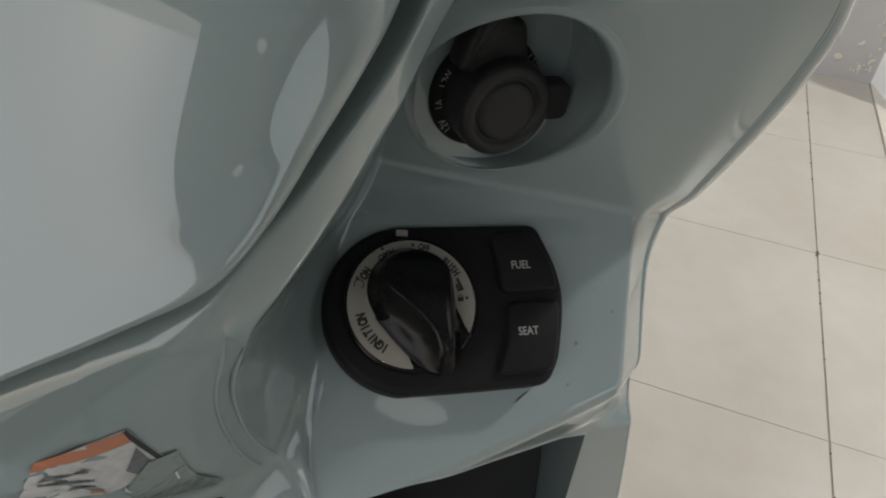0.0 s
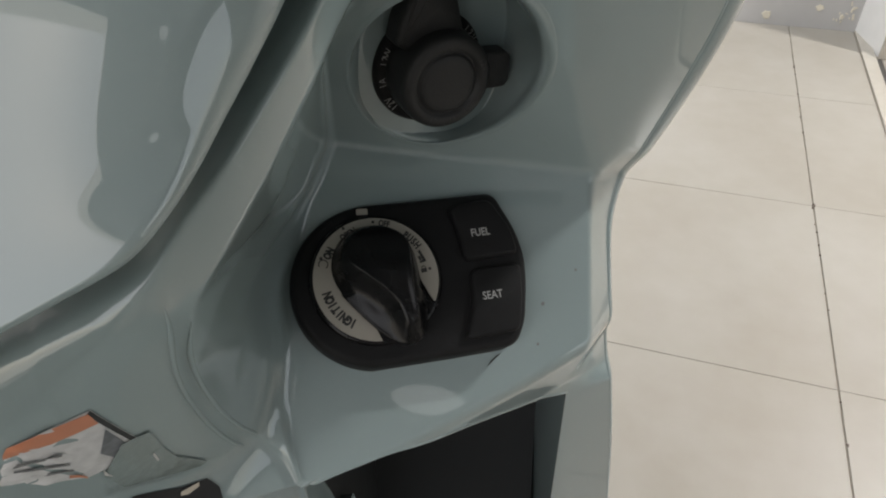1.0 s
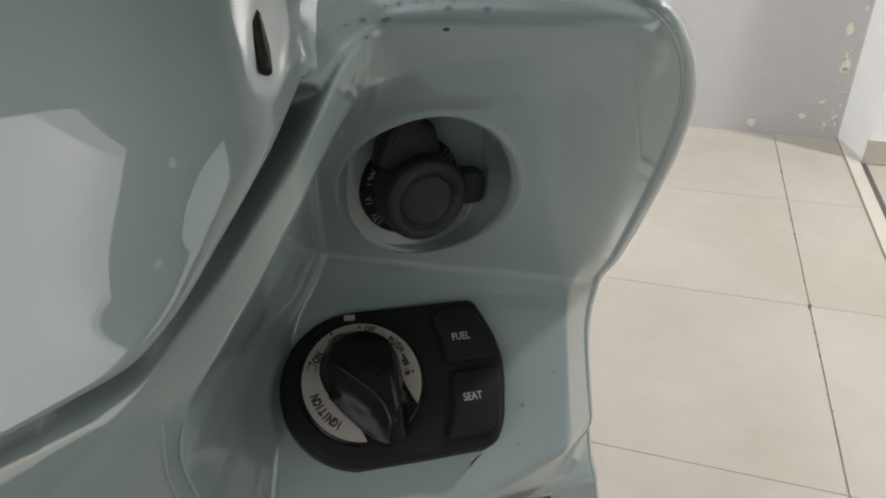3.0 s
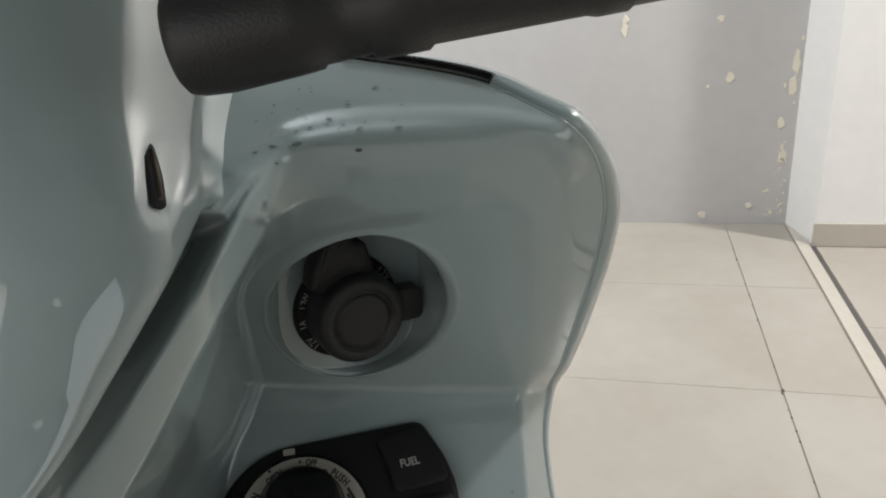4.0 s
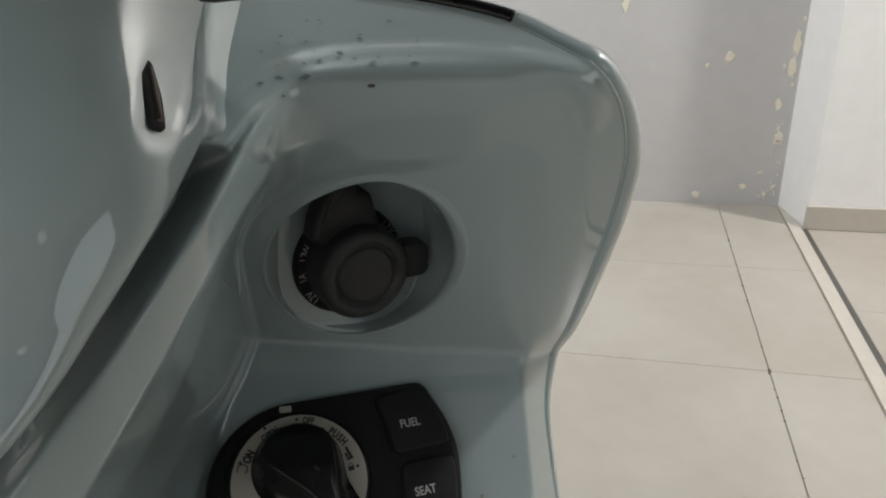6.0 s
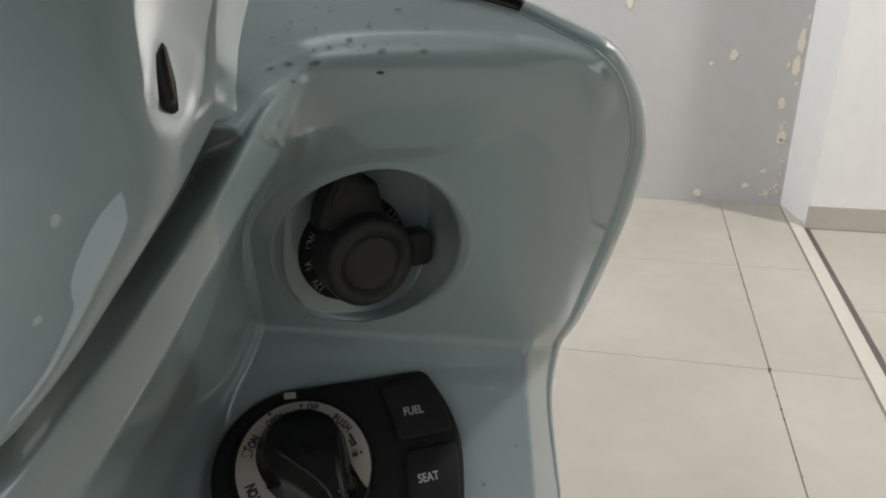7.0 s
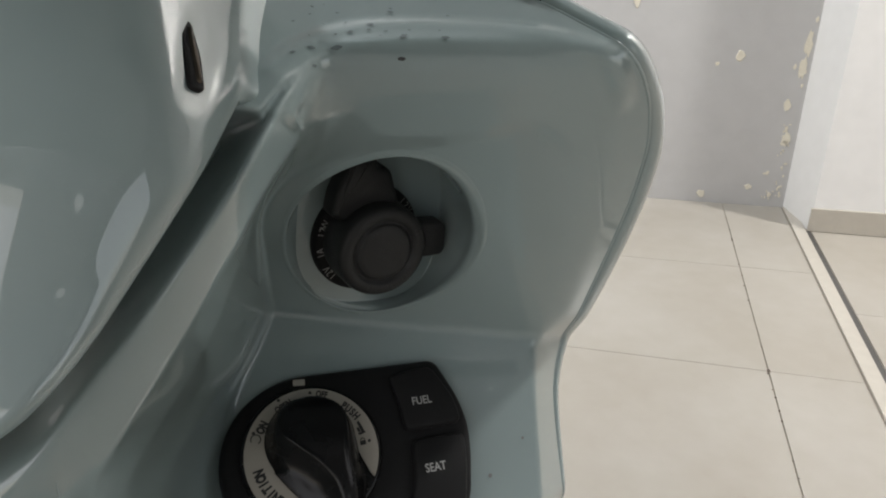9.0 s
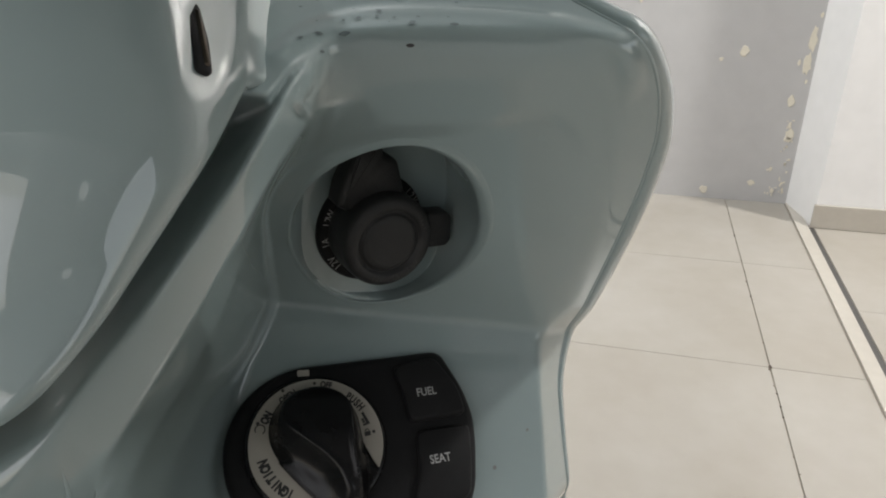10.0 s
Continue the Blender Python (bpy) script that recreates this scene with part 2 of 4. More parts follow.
def shield(u, v):
    pan = -9 - 0.33 * u - 0.42 * v
    over = -34 + 1.34 * (v - 40) - 0.07 * (u - 25)
    body = smin(smax(pan, over, 5) + 60 * step(np.interp(v, [101.8, 109.3, 116, 121.8, 126, 130], [-2.9, -0.9, 2.1, 6.4, 15, 30]) - u, 0.5, 5) * step(v, 99, 105), upper_panel(u, v), 9)
    turn = curve([(-140, 66), (-66, 67), (-46, 70), (-30, 72), (34, 72), (50, 73), (71, 74.5), (94, 73), (130, 66)], v)
    fall = curve([(-140, 0.25), (-85, 0.3), (-60, 1.6), (-45, 2.4), (-30, 2.4), (5, 2.4), (28, 1.5), (44, 0.78), (100, 0.78), (135, 0.6)], v)
    brow = smax(-9 - 0.33 * turn - 0.42 * v, -31 + 1.34 * (v - 40), 5)
    front = front_edge(u, v) + 130 * step(-u, 44, 70)
    body = smin(body, front, 7)
    brow = smin(brow, front_edge(turn, v), 7) + 1
    soft = curve([(-140, 4), (-20, 2.5), (25, 3), (50, 5), (100, 6), (130, 12)], v)
    body = smin(body, brow - fall * (u - turn), soft)
    return body


def pan_lip(u):
    return -9 - 0.33 * u - 0.42 * lip(u) + 2


def front_edge(u, v):
    """The short lip that ends the pan above the glove box."""
    x = v - lip(u)
    return pan_lip(u) + np.where(x > 0, 1.3 * x, np.where(x > -28, 1.15 * x, -32.2 + 0.5 * (x + 28)))


def mouth(u):
    """The upper edge of the glove box mouth."""
    return curve([(-70, -84), (-42, -75), (-21, -69), (-2, -65.6), (19, -65.7), (43, -68.6), (62, -71.9), (75, -74.5)], u)


def opening(u, v):
    """Inside the glove box mouth: positive."""
    return np.minimum(np.minimum(mouth(u) - v, 67.5 - u), u + 42 + 0.1 * (v + 80))


def lean(a):
    """How far the bowl's wall leans out under its rim: the grid's own slant along w."""
    return 0.35 * step(30 - a, 0, 60)


# The raised side: border of the groove, rim of the lower left face, edge of the bowl, foot of the bowl's wall; u, v, w.
RIDGE = [(86, 108, 45), (78, 118, 58), (67, 122.2, 66), (59, 123.8, 68), (44, 125.3, 70.5), (29.4, 125.7, 72), (14.8, 124.9, 74), (6.4, 121.8, 77), (2.1, 116, 82.5), (-0.9, 109.3, 88.4), (-2.9, 101.8, 94.8), (-7.6, 86.7, 107), (-10.2, 81.2, 110.6), (-14.1, 72.5, 116), (-18.4, 65, 119.4), (-23, 56.7, 123.2), (-29.4, 48.5, 126),
         (-34.5, 40.5, 128.2), (-38.6, 35.2, 129.6), (-46.9, 30.2, 131), (-60, 23.8, 131), (-73, 17, 131), (-93, 6.5, 131), (-114, -4, 130), (-150, -18, 126), (-180, -40, 122), (-190, -75, 115), (-200, -120, 110), (-200, -160, 100)]
RIM = RIDGE[:18] + [(-36.8, 31.8, 127.6), (-37.8, 25.9, 123), (-41.7, 17.2, 115), (-48.7, 3.4, 101), (-54.6, -15.1, 82), (-58.6, -38.2, 57), (-57.4, -52.6, 42), (-53.1, -58, 32), (-46.5, -69, 26), (-41.5, -90, 24), (-38, -131, 27)]
EDGE = [(80, 104, 45), (73, 112, 58), (62, 114.5, 64.5), (52, 114, 66.3), (41, 113.5, 66.8), (29, 113, 67.3), (19, 112, 67.3), (11, 110.5, 68), (4.5, 107.3, 70), (-0.6, 101.5, 75.5), (-3.8, 92.5, 82.5), (-7.2, 81.5, 95), (-9.3, 73.4, 102), (-12.5, 67.2, 105), (-15.8, 59, 109), (-20.9, 48.2, 114.5), (-27, 37.7, 117.5),
        (-31, 31.6, 117.5), (-34.7, 26.5, 116), (-36.6, 22.5, 114), (-40.4, 15, 108.5), (-45.8, 5, 98), (-51.2, -12.4, 79.5), (-54.4, -35.6, 55), (-53, -48.4, 39.5), (-50, -55.2, 30.5), (-43.5, -67.5, 24.5), (-38.5, -89, 22.5), (-35.5, -130, 26)]
FOOT = [(78, 98), (70, 106), (60, 108), (51, 106), (41, 104.5), (31, 104), (21, 103.5), (12, 102.5), (3.5, 101), (-7.5, 97.5), (-18, 91), (-26.5, 81), (-28.5, 71), (-31, 62), (-33, 52), (-36, 42), (-39, 33), (-43, 26), (-46, 20), (-50, 13), (-53, 5), (-54.5, -4), (-53.5, -14), (-51.5, -33), (-49, -46), (-46.5, -53.5), (-40.5, -66.5), (-34, -88), (-32, -132)]


def rows_of(keys, n):
    p = np.array(keys, float)
    x = np.linspace(0, len(p) - 1, n)
    q = np.stack([curve(list(enumerate(p[:, i])), x) for i in range(p.shape[1])], 1)
    for _ in range(60):
        q[1:-1] = (q[:-2] + 2 * q[1:-1] + q[2:]) / 4
    return q


def chaikin(line, times):
    """Rounds the polylines line[row, point, axis]."""
    for _ in range(times):
        a, b = line[:, :-1] * 0.75 + line[:, 1:] * 0.25, line[:, :-1] * 0.25 + line[:, 1:] * 0.75
        mid = np.stack([a, b], 2).reshape(len(line), -1, line.shape[2])
        line = np.concatenate([line[:, :1], mid, line[:, -1:]], 1)
    return line


def side_strip(n=320):
    """Groove flank or ledge, raised face, band and bowl wall as rows of (u, v, w, weight)."""
    ridge, rim, edge, foot = rows_of(RIDGE, n), rows_of(RIM, n), rows_of(EDGE, n), rows_of(FOOT, n)
    x = np.linspace(0, len(RIDGE) - 1, n)
    t = np.gradient(ridge[:, :2], axis=0)
    out = np.stack([t[:, 1], -t[:, 0]], 1)
    out /= np.linalg.norm(out, axis=1)[:, None]
    groove = np.interp(x, [0, 8.6, 10.4], [0, 0, 1])
    deep = shield(foot[:, 0], foot[:, 1])
    ends = np.interp(x, [0, 2.6, len(RIDGE)], [0, 1, 1])
    line = []

    def add(p, w, weight):
        line.append(np.concatenate([p[:, :2], w[:, None], (weight * ends)[:, None]], 1))

    for far, low, weight in ((22, 26, 0), (15, 18.5, 1), (9, 10.5, 1), (5, 4.8, 1), (2.4, 1.7, 1), (0.9, 0.4, 1)):
        p = ridge[:, :2] + out * (far * (0.45 + 0.55 * groove))[:, None]
        ledge = upper_panel(p[:, 0], p[:, 1])
        add(p, ridge[:, 2] * groove + ledge * (1 - groove) - low * groove - (1 - groove) * (ledge - ridge[:, 2]) * (1 - min(far / 9, 1)), np.full(n, float(weight)))
    one = np.ones(n)
    apart = np.clip((x - 17.4) / 2, 0, 1)
    for k, bulge in ((0.0, 0), (0.04, 0.1), (0.2, 1.0), (0.45, 1.8), (0.7, 1.5), (0.88, 0.8), (0.96, 0.3)):
        p = ridge + (rim - ridge) * k
        sag = ridge[:, 2] + (rim[:, 2] - ridge[:, 2]) * (k * (1 - apart) + k ** 2.2 * apart)
        add(p, sag + bulge * apart, one)
    side = edge - rim
    for k in (0.0, 0.06, 0.25, 0.5, 0.75, 0.93, 1.0):
        p = rim + side * k
        add(p, p[:, 2] + 1.1 * math.sin(math.pi * k) * (1 - apart) - 1.7 * apart * math.sin(math.pi * k) ** 0.6, one)
    soft = np.interp(x, [0, 8, 12, len(RIDGE)], [1, 1, 0, 0])
    base = np.concatenate([foot, deep[:, None]], 1)
    for k, hold in ((0.03, 1), (0.1, 1), (0.3, 1), (0.6, 1), (0.9, 1), (1.05, 1), (1.25, 1), (1.5, 0.6), (1.9, 0)):
        p = edge + (base - edge) * k
        add(p, p[:, 2], one if k < 1.2 else (1 - soft) * hold)
    return chaikin(np.stack(line, 1), 2)


def raster(strip, aa, vv):
    """Heights and weights of a strip on the slanted grid; rows of vv and columns of aa rise."""
    a = strip[..., 0].copy()
    for _ in range(40):
        a += 0.5 * (strip[..., 0] - lean(a) * strip[..., 2] - a)
    pts = np.stack([a, strip[..., 1], strip[..., 2], strip[..., 3]], 2)
    high, weight = np.full(aa.shape, -1e4), np.zeros(aa.shape)
    v = vv[:, 0]
    for tri in ((pts[:-1, :-1], pts[1:, :-1], pts[1:, 1:]), (pts[:-1, :-1], pts[1:, 1:], pts[:-1, 1:])):
        tri = np.stack([q.reshape(-1, 4) for q in tri], 1)
        r0, r1 = np.searchsorted(v, tri[:, :, 1].min(1)), np.searchsorted(v, tri[:, :, 1].max(1))
        for q, lo, hi in zip(tri, r0, r1):
            (xa, ya), (xb, yb), (xc, yc) = q[:, :2]
            d = (yb - yc) * (xa - xc) + (xc - xb) * (ya - yc)
            if abs(d) < 1e-9:
                continue
            for i in range(lo, hi):
                row = aa[i]
                j0, j1 = np.searchsorted(row, min(xa, xb, xc)), np.searchsorted(row, max(xa, xb, xc))
                if j1 <= j0:
                    continue
                x, y = row[j0:j1], v[i]
                l1 = ((yb - yc) * (x - xc) + (xc - xb) * (y - yc)) / d
                l2 = ((yc - ya) * (x - xc) + (xa - xc) * (y - yc)) / d
                l3 = 1 - l1 - l2
                ok = (l1 > -1e-6) & (l2 > -1e-6) & (l3 > -1e-6)
                w = l1 * q[0, 2] + l2 * q[1, 2] + l3 * q[2, 2]
                k = l1 * q[0, 3] + l2 * q[1, 3] + l3 * q[2, 3]
                put = ok & (w > high[i, j0:j1])
                high[i, j0:j1][put] = w[put]
                weight[i, j0:j1][put] = k[put]
    return high, weight


def skin_grid():
    """The whole inner side of the leg shield on one slanted grid."""
    v = np.concatenate([np.arange(-200, -135, 2.0), np.arange(-135, 158.6, 0.75)])
    end = right_edge(v) - lean(right_edge(v)) * 62
    left = np.concatenate([np.arange(-250, -108, 2.6), np.arange(-108, -20, 0.5)])
    s = np.linspace(0, 1, 215)
    aa = np.concatenate([np.repeat(left[None], len(v), 0), -20 + (end[:, None] + 20) * s[None]], 1)
    vv = np.repeat(v[:, None], aa.shape[1], 1)
    k = lean(aa)
    ww = np.zeros(aa.shape)
    for _ in range(16):
        ww += 0.65 * (shield(aa + k * ww, vv) - ww)
    high, weight = raster(side_strip(), aa, vv)
    on = np.where(high > -1e3, weight, 0)
    ww = ww * (1 - on) + smax(np.where(high > -1e3, high, -400), ww, 8 + 6 * step(100 - vv, 0, 15) + 24 * step(30 - vv, 0, 25) * step(vv + 50, 0, 35)) * on
    for _ in range(1):
        ww[1:-1] = (ww[:-2] + 2 * ww[1:-1] + ww[2:]) / 4
        ww[:, 1:-1] = (ww[:, :-2] + 2 * ww[:, 1:-1] + ww[:, 2:]) / 4
    soft = ww.copy()
    for _ in range(14):
        soft[1:-1] = (soft[:-2] + 2 * soft[1:-1] + soft[2:]) / 4
        soft[:, 1:-1] = (soft[:, :-2] + 2 * soft[:, 1:-1] + soft[:, 2:]) / 4
    corner = np.exp(-(((aa + k * ww - 6) / 10) ** 2 + ((vv - 118) / 8) ** 2) ** 2)
    ww = ww * (1 - corner) + soft * corner
    return aa + k * ww, vv, ww


SKIN = skin_grid()


def skin(u, v, over=400.0):
    """The height of the inner side's visible surface."""
    u, v = np.atleast_1d(np.asarray(u, float)), np.atleast_1d(np.asarray(v, float))
    near = (SKIN[0] > u.min() - 4) & (SKIN[0] < u.max() + 4) & (SKIN[1] > v.min() - 4) & (SKIN[1] < v.max() + 4) & (SKIN[2] < shield(SKIN[0], SKIN[1]) + over)
    p, got = np.stack([q[near] for q in SKIN], 1), []
    for a, b in zip(u, v):
        d = (p[:, 0] - a) ** 2 + (p[:, 1] - b) ** 2
        q = p[d < max(1.6, d.min() * 2.0)]
        q = q[q[:, 2] > q[:, 2].max() - 7]
        if len(q) < 5:
            got.append(q[:, 2].mean())
            continue
        m = np.linalg.lstsq(np.stack([q[:, 0] - a, q[:, 1] - b, np.ones(len(q))], 1), q[:, 2], rcond=None)[0]
        got.append(float(np.clip(m[2], q[:, 2].min() - 0.5, q[:, 2].max() + 0.5)))
    return np.array(got)


def snapped(uu, vv, ww, sd, rim, below):
    """Moves the grid's points just inside a hole's border onto it; returns the cells that stay."""
    inside = (sd(uu, vv) < rim) & (ww < shield(uu, vv) + below)
    near = np.zeros(inside.shape, bool)
    near[:-1] |= ~inside[1:]
    near[1:] |= ~inside[:-1]
    near[:, :-1] |= ~inside[:, 1:]
    near[:, 1:] |= ~inside[:, :-1]
    i, j = np.nonzero(inside & near)
    u0, v0 = uu[i, j].copy(), vv[i, j].copy()
    u, v = u0.copy(), v0.copy()
    for _ in range(4):
        f = sd(u, v) - rim
        gu, gv = (sd(u + 0.05, v) - sd(u - 0.05, v)) / 0.1, (sd(u, v + 0.05) - sd(u, v - 0.05)) / 0.1
        g = gu * gu + gv * gv + 1e-6
        u, v = u - f * gu / g, v - f * gv / g
    far = np.hypot(u - u0, v - v0) > 2.5
    u, v = np.where(far, u0, u), np.where(far, v0, v)
    jj = np.clip(j, 1, uu.shape[1] - 2)
    ii = np.clip(i, 1, uu.shape[0] - 2)
    dwu = (ww[i, jj + 1] - ww[i, jj - 1]) / (uu[i, jj + 1] - uu[i, jj - 1] + 1e-9)
    dwv = (ww[ii + 1, j] - ww[ii - 1, j]) / (vv[ii + 1, j] - vv[ii - 1, j]) - dwu * (uu[ii + 1, j] - uu[ii - 1, j]) / (vv[ii + 1, j] - vv[ii - 1, j])
    ww[i, j] += np.clip(dwu * (u - u0) + dwv * (v - v0), -3, 3)
    uu[i, j], vv[i, j] = u, v
    gone = inside & ~near
    return ~(gone[:-1, :-1] | gone[1:, :-1] | gone[:-1, 1:] | gone[1:, 1:])


def sheet(name, uu, vv, ww, keep, mat, parent, label=""):
    """A smooth sheet from grids of u, v, w in the shield's frame."""
    pts = np.array(MID - base_of(parent))[None] + 0.001 * (uu.reshape(-1, 1) * np.array(AU) + vv.reshape(-1, 1) * np.array(AV) + ww.reshape(-1, 1) * np.array(AW))
    n = np.arange(uu.size).reshape(uu.shape)
    quads = np.stack([n[:-1, :-1], n[:-1, 1:], n[1:, 1:], n[1:, :-1]], 2)[keep]
    used, index = np.unique(quads, return_inverse=True)
    me = bpy.data.meshes.new(name)
    me.from_pydata(pts[used].tolist(), [], index.reshape(-1, 4).tolist())
    me.materials.append(mat)
    me.polygons.foreach_set("use_smooth", np.ones(len(me.polygons), bool))
    ob = new(name, me)
    ob.parent = parent
    if label:
        ob["label"] = label
    return ob


def tube(keys, ring=24):
    """A round bar along (u, v, w, radius) keys."""
    k = np.array(keys, float)
    bm, rows = bmesh.new(), []
    for i, q in enumerate(k):
        t = k[min(i + 1, len(k) - 1), :3] - k[max(i - 1, 0), :3]
        t /= np.linalg.norm(t) + 1e-9
        a = np.cross(t, (0, 0, 1.0))
        a /= np.linalg.norm(a)
        b = np.cross(t, a)
        rows.append([bm.verts.new(P(*(q[:3] + q[3] * (a * math.cos(x) + b * math.sin(x))))) for x in np.linspace(0, 2 * math.pi, ring, endpoint=False)])
    for lo, hi in zip(rows, rows[1:]):
        for j in range(ring):
            bm.faces.new((lo[j], lo[(j + 1) % ring], hi[(j + 1) % ring], hi[j]))
    bm.faces.new(rows[0]), bm.faces.new(rows[-1])
    return bm


def outside_mouth(u, v):
    return -opening(u, v)


su, sv, sw = (q.copy() for q in SKIN)
keep = snapped(su, sv, sw, pocket, 0.25, 9)
keep &= snapped(su, sv, sw, outside_mouth, 0.0, 30)
inner = sheet("inner_panel", su, sv, sw, keep, PAINT, scooter, "glossy blue-grey inner leg shield with moulded pockets")

x = np.linspace(0, len(RIM) - 1, 320)
for keys, first in ((RIM, 18.4), (EDGE, 19.2)):
    line = rows_of(keys, 320)[(x > first) & (x < 24.9)]
    part("rim_bead", tube([(u, v, w - 0.35, 0.75 * min(1.0, 0.15 + i / 18, 0.15 + (len(line) - i) / 10)) for i, (u, v, w) in enumerate(line)], ring=12), PAINT, inner)

# The column cover: its edge beside the groove as v, u and v, w.
COLUMN_T = table([(-60, -270), (-34, -205), (-13, -150), (-1, -117), (12, -86), (23, -70), (32.5, -53.6), (34.7, -48.8), (39.9, -39.5), (44.2, -31.3), (49, -27), (52.5, -24.9), (58, -22.3), (65, -19.6), (77.5, -14.2), (87.5, -10.5), (98, -8.3), (105.5, -7.3), (116, -8.7), (126, -10), (136, -10.5), (220, -12)], 2.0)
COLUMN_W = table([(-60, 166), (0, 160), (30, 156), (49, 149.5), (57, 143), (65, 137.5), (73, 133), (81, 128.5), (89, 123), (96, 117.5), (104, 110.5), (110, 105.5), (120, 100), (130, 96), (220, 80)], 3.0)
COLUMN_TOP = table([(-60, 170), (0, 161), (30, 156.5), (49, 152.5), (65, 149.5), (90, 145), (110, 142), (140, 137), (220, 125)], 8.0)


def latch_sd(u, v):
    return (np.abs((u + 12.0 + 0.07 * (v - 110)) / 2.3) ** 3 + np.abs((v - 110) / 11.0) ** 3) ** (1 / 3)


def column_w(u, v):
    d = np.maximum(column_edge(v) - u, 0)
    top = np.interp(v, *COLUMN_TOP) - 0.0006 * d * d
    w = top - (top - np.interp(v, *COLUMN_W)) * np.exp(-d / 11)
    w = w - 0.9 * step(1.2 - latch_sd(u, v), 0, 0.5)
    r = 2.2
    e = np.clip(r - np.maximum(column_edge(v) - u, 0) * 0.85, 0, r)
    return w - (r - np.sqrt(np.maximum(r * r - e * e, 0)))


def column_grid():
    v = np.arange(-58, 215, 0.9)
    s = np.linspace(0, 1, 150) ** 2.2
    vv, ss = np.meshgrid(v, s, indexing="ij")
    uu = column_edge(vv) - 190 * ss
    return uu, vv, column_w(uu, vv)


def column_side():
    """The column cover's turned-in side above the groove."""
    v = np.arange(-58, 214, 0.9)
    edge = column_edge(v)
    top = column_w(edge, v)
    down, back = (0.0, 0.6, 2, 5, 10, 16), (0.0, -0.15, 0.1, 1.4, 5, 12)
    flat = step(v, 103, 109)
    uu = np.stack([edge - b * (1 - flat) + flat * 0.12 * d for b, d in zip(back, down)], 1)
    return uu, np.repeat(v[:, None], len(down), 1), np.stack([top - d * (1 + flat) for d in down], 1)


grid = column_grid()
column = sheet("column_cover", *grid, np.ones((len(grid[0]) - 1, grid[0].shape[1] - 1), bool), PAINT, scooter, "glossy blue-grey steering column cover")
grid = column_side()
sheet("column_side", *grid, np.ones((len(grid[0]) - 1, grid[0].shape[1] - 1), bool), PAINT, column)


def cover_grid():
    """The rounded outer edge that follows the inner panel's border."""
    c = np.stack([q[::-1, -1] for q in SKIN], 1)
    t = np.gradient(c, axis=0)
    out = np.stack([-t[:, 1], t[:, 0]], 1)
    for _ in range(6):
        out[1:-1] = (out[:-2] + out[1:-1] + out[2:]) / 3
    out /= np.linalg.norm(out, axis=1)[:, None] + 1e-9
    k = np.linspace(0, 1, len(c))
    wide = np.interp(k, [0, 0.15, 0.32, 0.42, 0.5, 0.6, 1], [0.9, 0.95, 0.85, 0.6, 0.42, 0.3, 0.3])
    prof = [(0.3, -7), (0.4, -2.0), (0.45, -1.2), (1.2, -0.8), (3, -1.2), (5, -2.6), (7.5, -6), (9, -11), (9.8, -18), (10, -30), (9, -60), (5, -100)]
    uu = np.stack([c[:, 0] + out[:, 0] * (a * wide if a > 0.5 else a) for a, b in prof], 1)
    vv = np.stack([c[:, 1] + out[:, 1] * (a * wide if a > 0.5 else a) for a, b in prof], 1)
    ww = np.stack([c[:, 2] + b for a, b in prof], 1)
    return uu, vv, ww


bead = np.stack([q[::3, -1] for q in SKIN], 1)
part("edge_bead", tube([(u, v, w - 0.45, 0.62) for u, v, w in bead], ring=10), PAINT, inner)
grid = cover_grid()
sheet("front_cover", *grid, np.ones((len(grid[0]) - 1, grid[0].shape[1] - 1), bool), PAINT, scooter, "blue-grey outer edge of the front cover")


def polygon(bm, pts, place, tops):
    """A lofted plate: the outline pts (mm, anticlockwise) at each (inset, height) of tops, closed at the last."""
    p = np.array(pts, float)
    t = np.roll(p, -1, 0) - np.roll(p, 1, 0)
    t /= np.linalg.norm(t, axis=1)[:, None] + 1e-9
    inward = np.stack([-t[:, 1], t[:, 0]], 1)
    rings = [[bm.verts.new(place(*(q + n * a), h)) for q, n in zip(p, inward)] for a, h in tops]
    for lo, hi in zip(rings, rings[1:]):
        for k in range(len(lo)):
            bm.faces.new((lo[k], lo[(k + 1) % len(lo)], hi[(k + 1) % len(lo)], hi[k]))
    bm.faces.new(rings[-1])
    return bm


def fillet(pts, r, n=6):
    """Rounds the corners of an outline."""
    p, out = [Vector(q) for q in pts], []
    for i, b in enumerate(p):
        a, c = p[i - 1], p[(i + 1) % len(p)]
        da, dc = (a - b), (c - b)
        k = min(r, da.length * 0.45, dc.length * 0.45)
        s, e = b + da.normalized() * k, b + dc.normalized() * k
        for j in range(n + 1):
            x = j / n
            out.append(tuple(s * (1 - x) ** 2 + b * 2 * x * (1 - x) + e * x * x))
    return out


def disc(r, n=64, cx=0.0, cy=0.0):
    return [(cx + r * math.cos(2 * math.pi * k / n), cy + r * math.sin(2 * math.pi * k / n)) for k in range(n)]


def frame_of(at, normal, roll=0.0):
    """Places (x, y, h) in mm on a plane of the shield's frame."""
    n = Vector(normal).normalized()
    x = Vector((1, 0, -n.x / n.z)).normalized()
    y = n.cross(x)
    c, s = math.cos(radians(roll)), math.sin(radians(roll))
    x, y = x * c + y * s, y * c - x * s
    o = Vector(at)
    return lambda a, b, h=0.0: P(*(o + x * a + y * b + n * h))


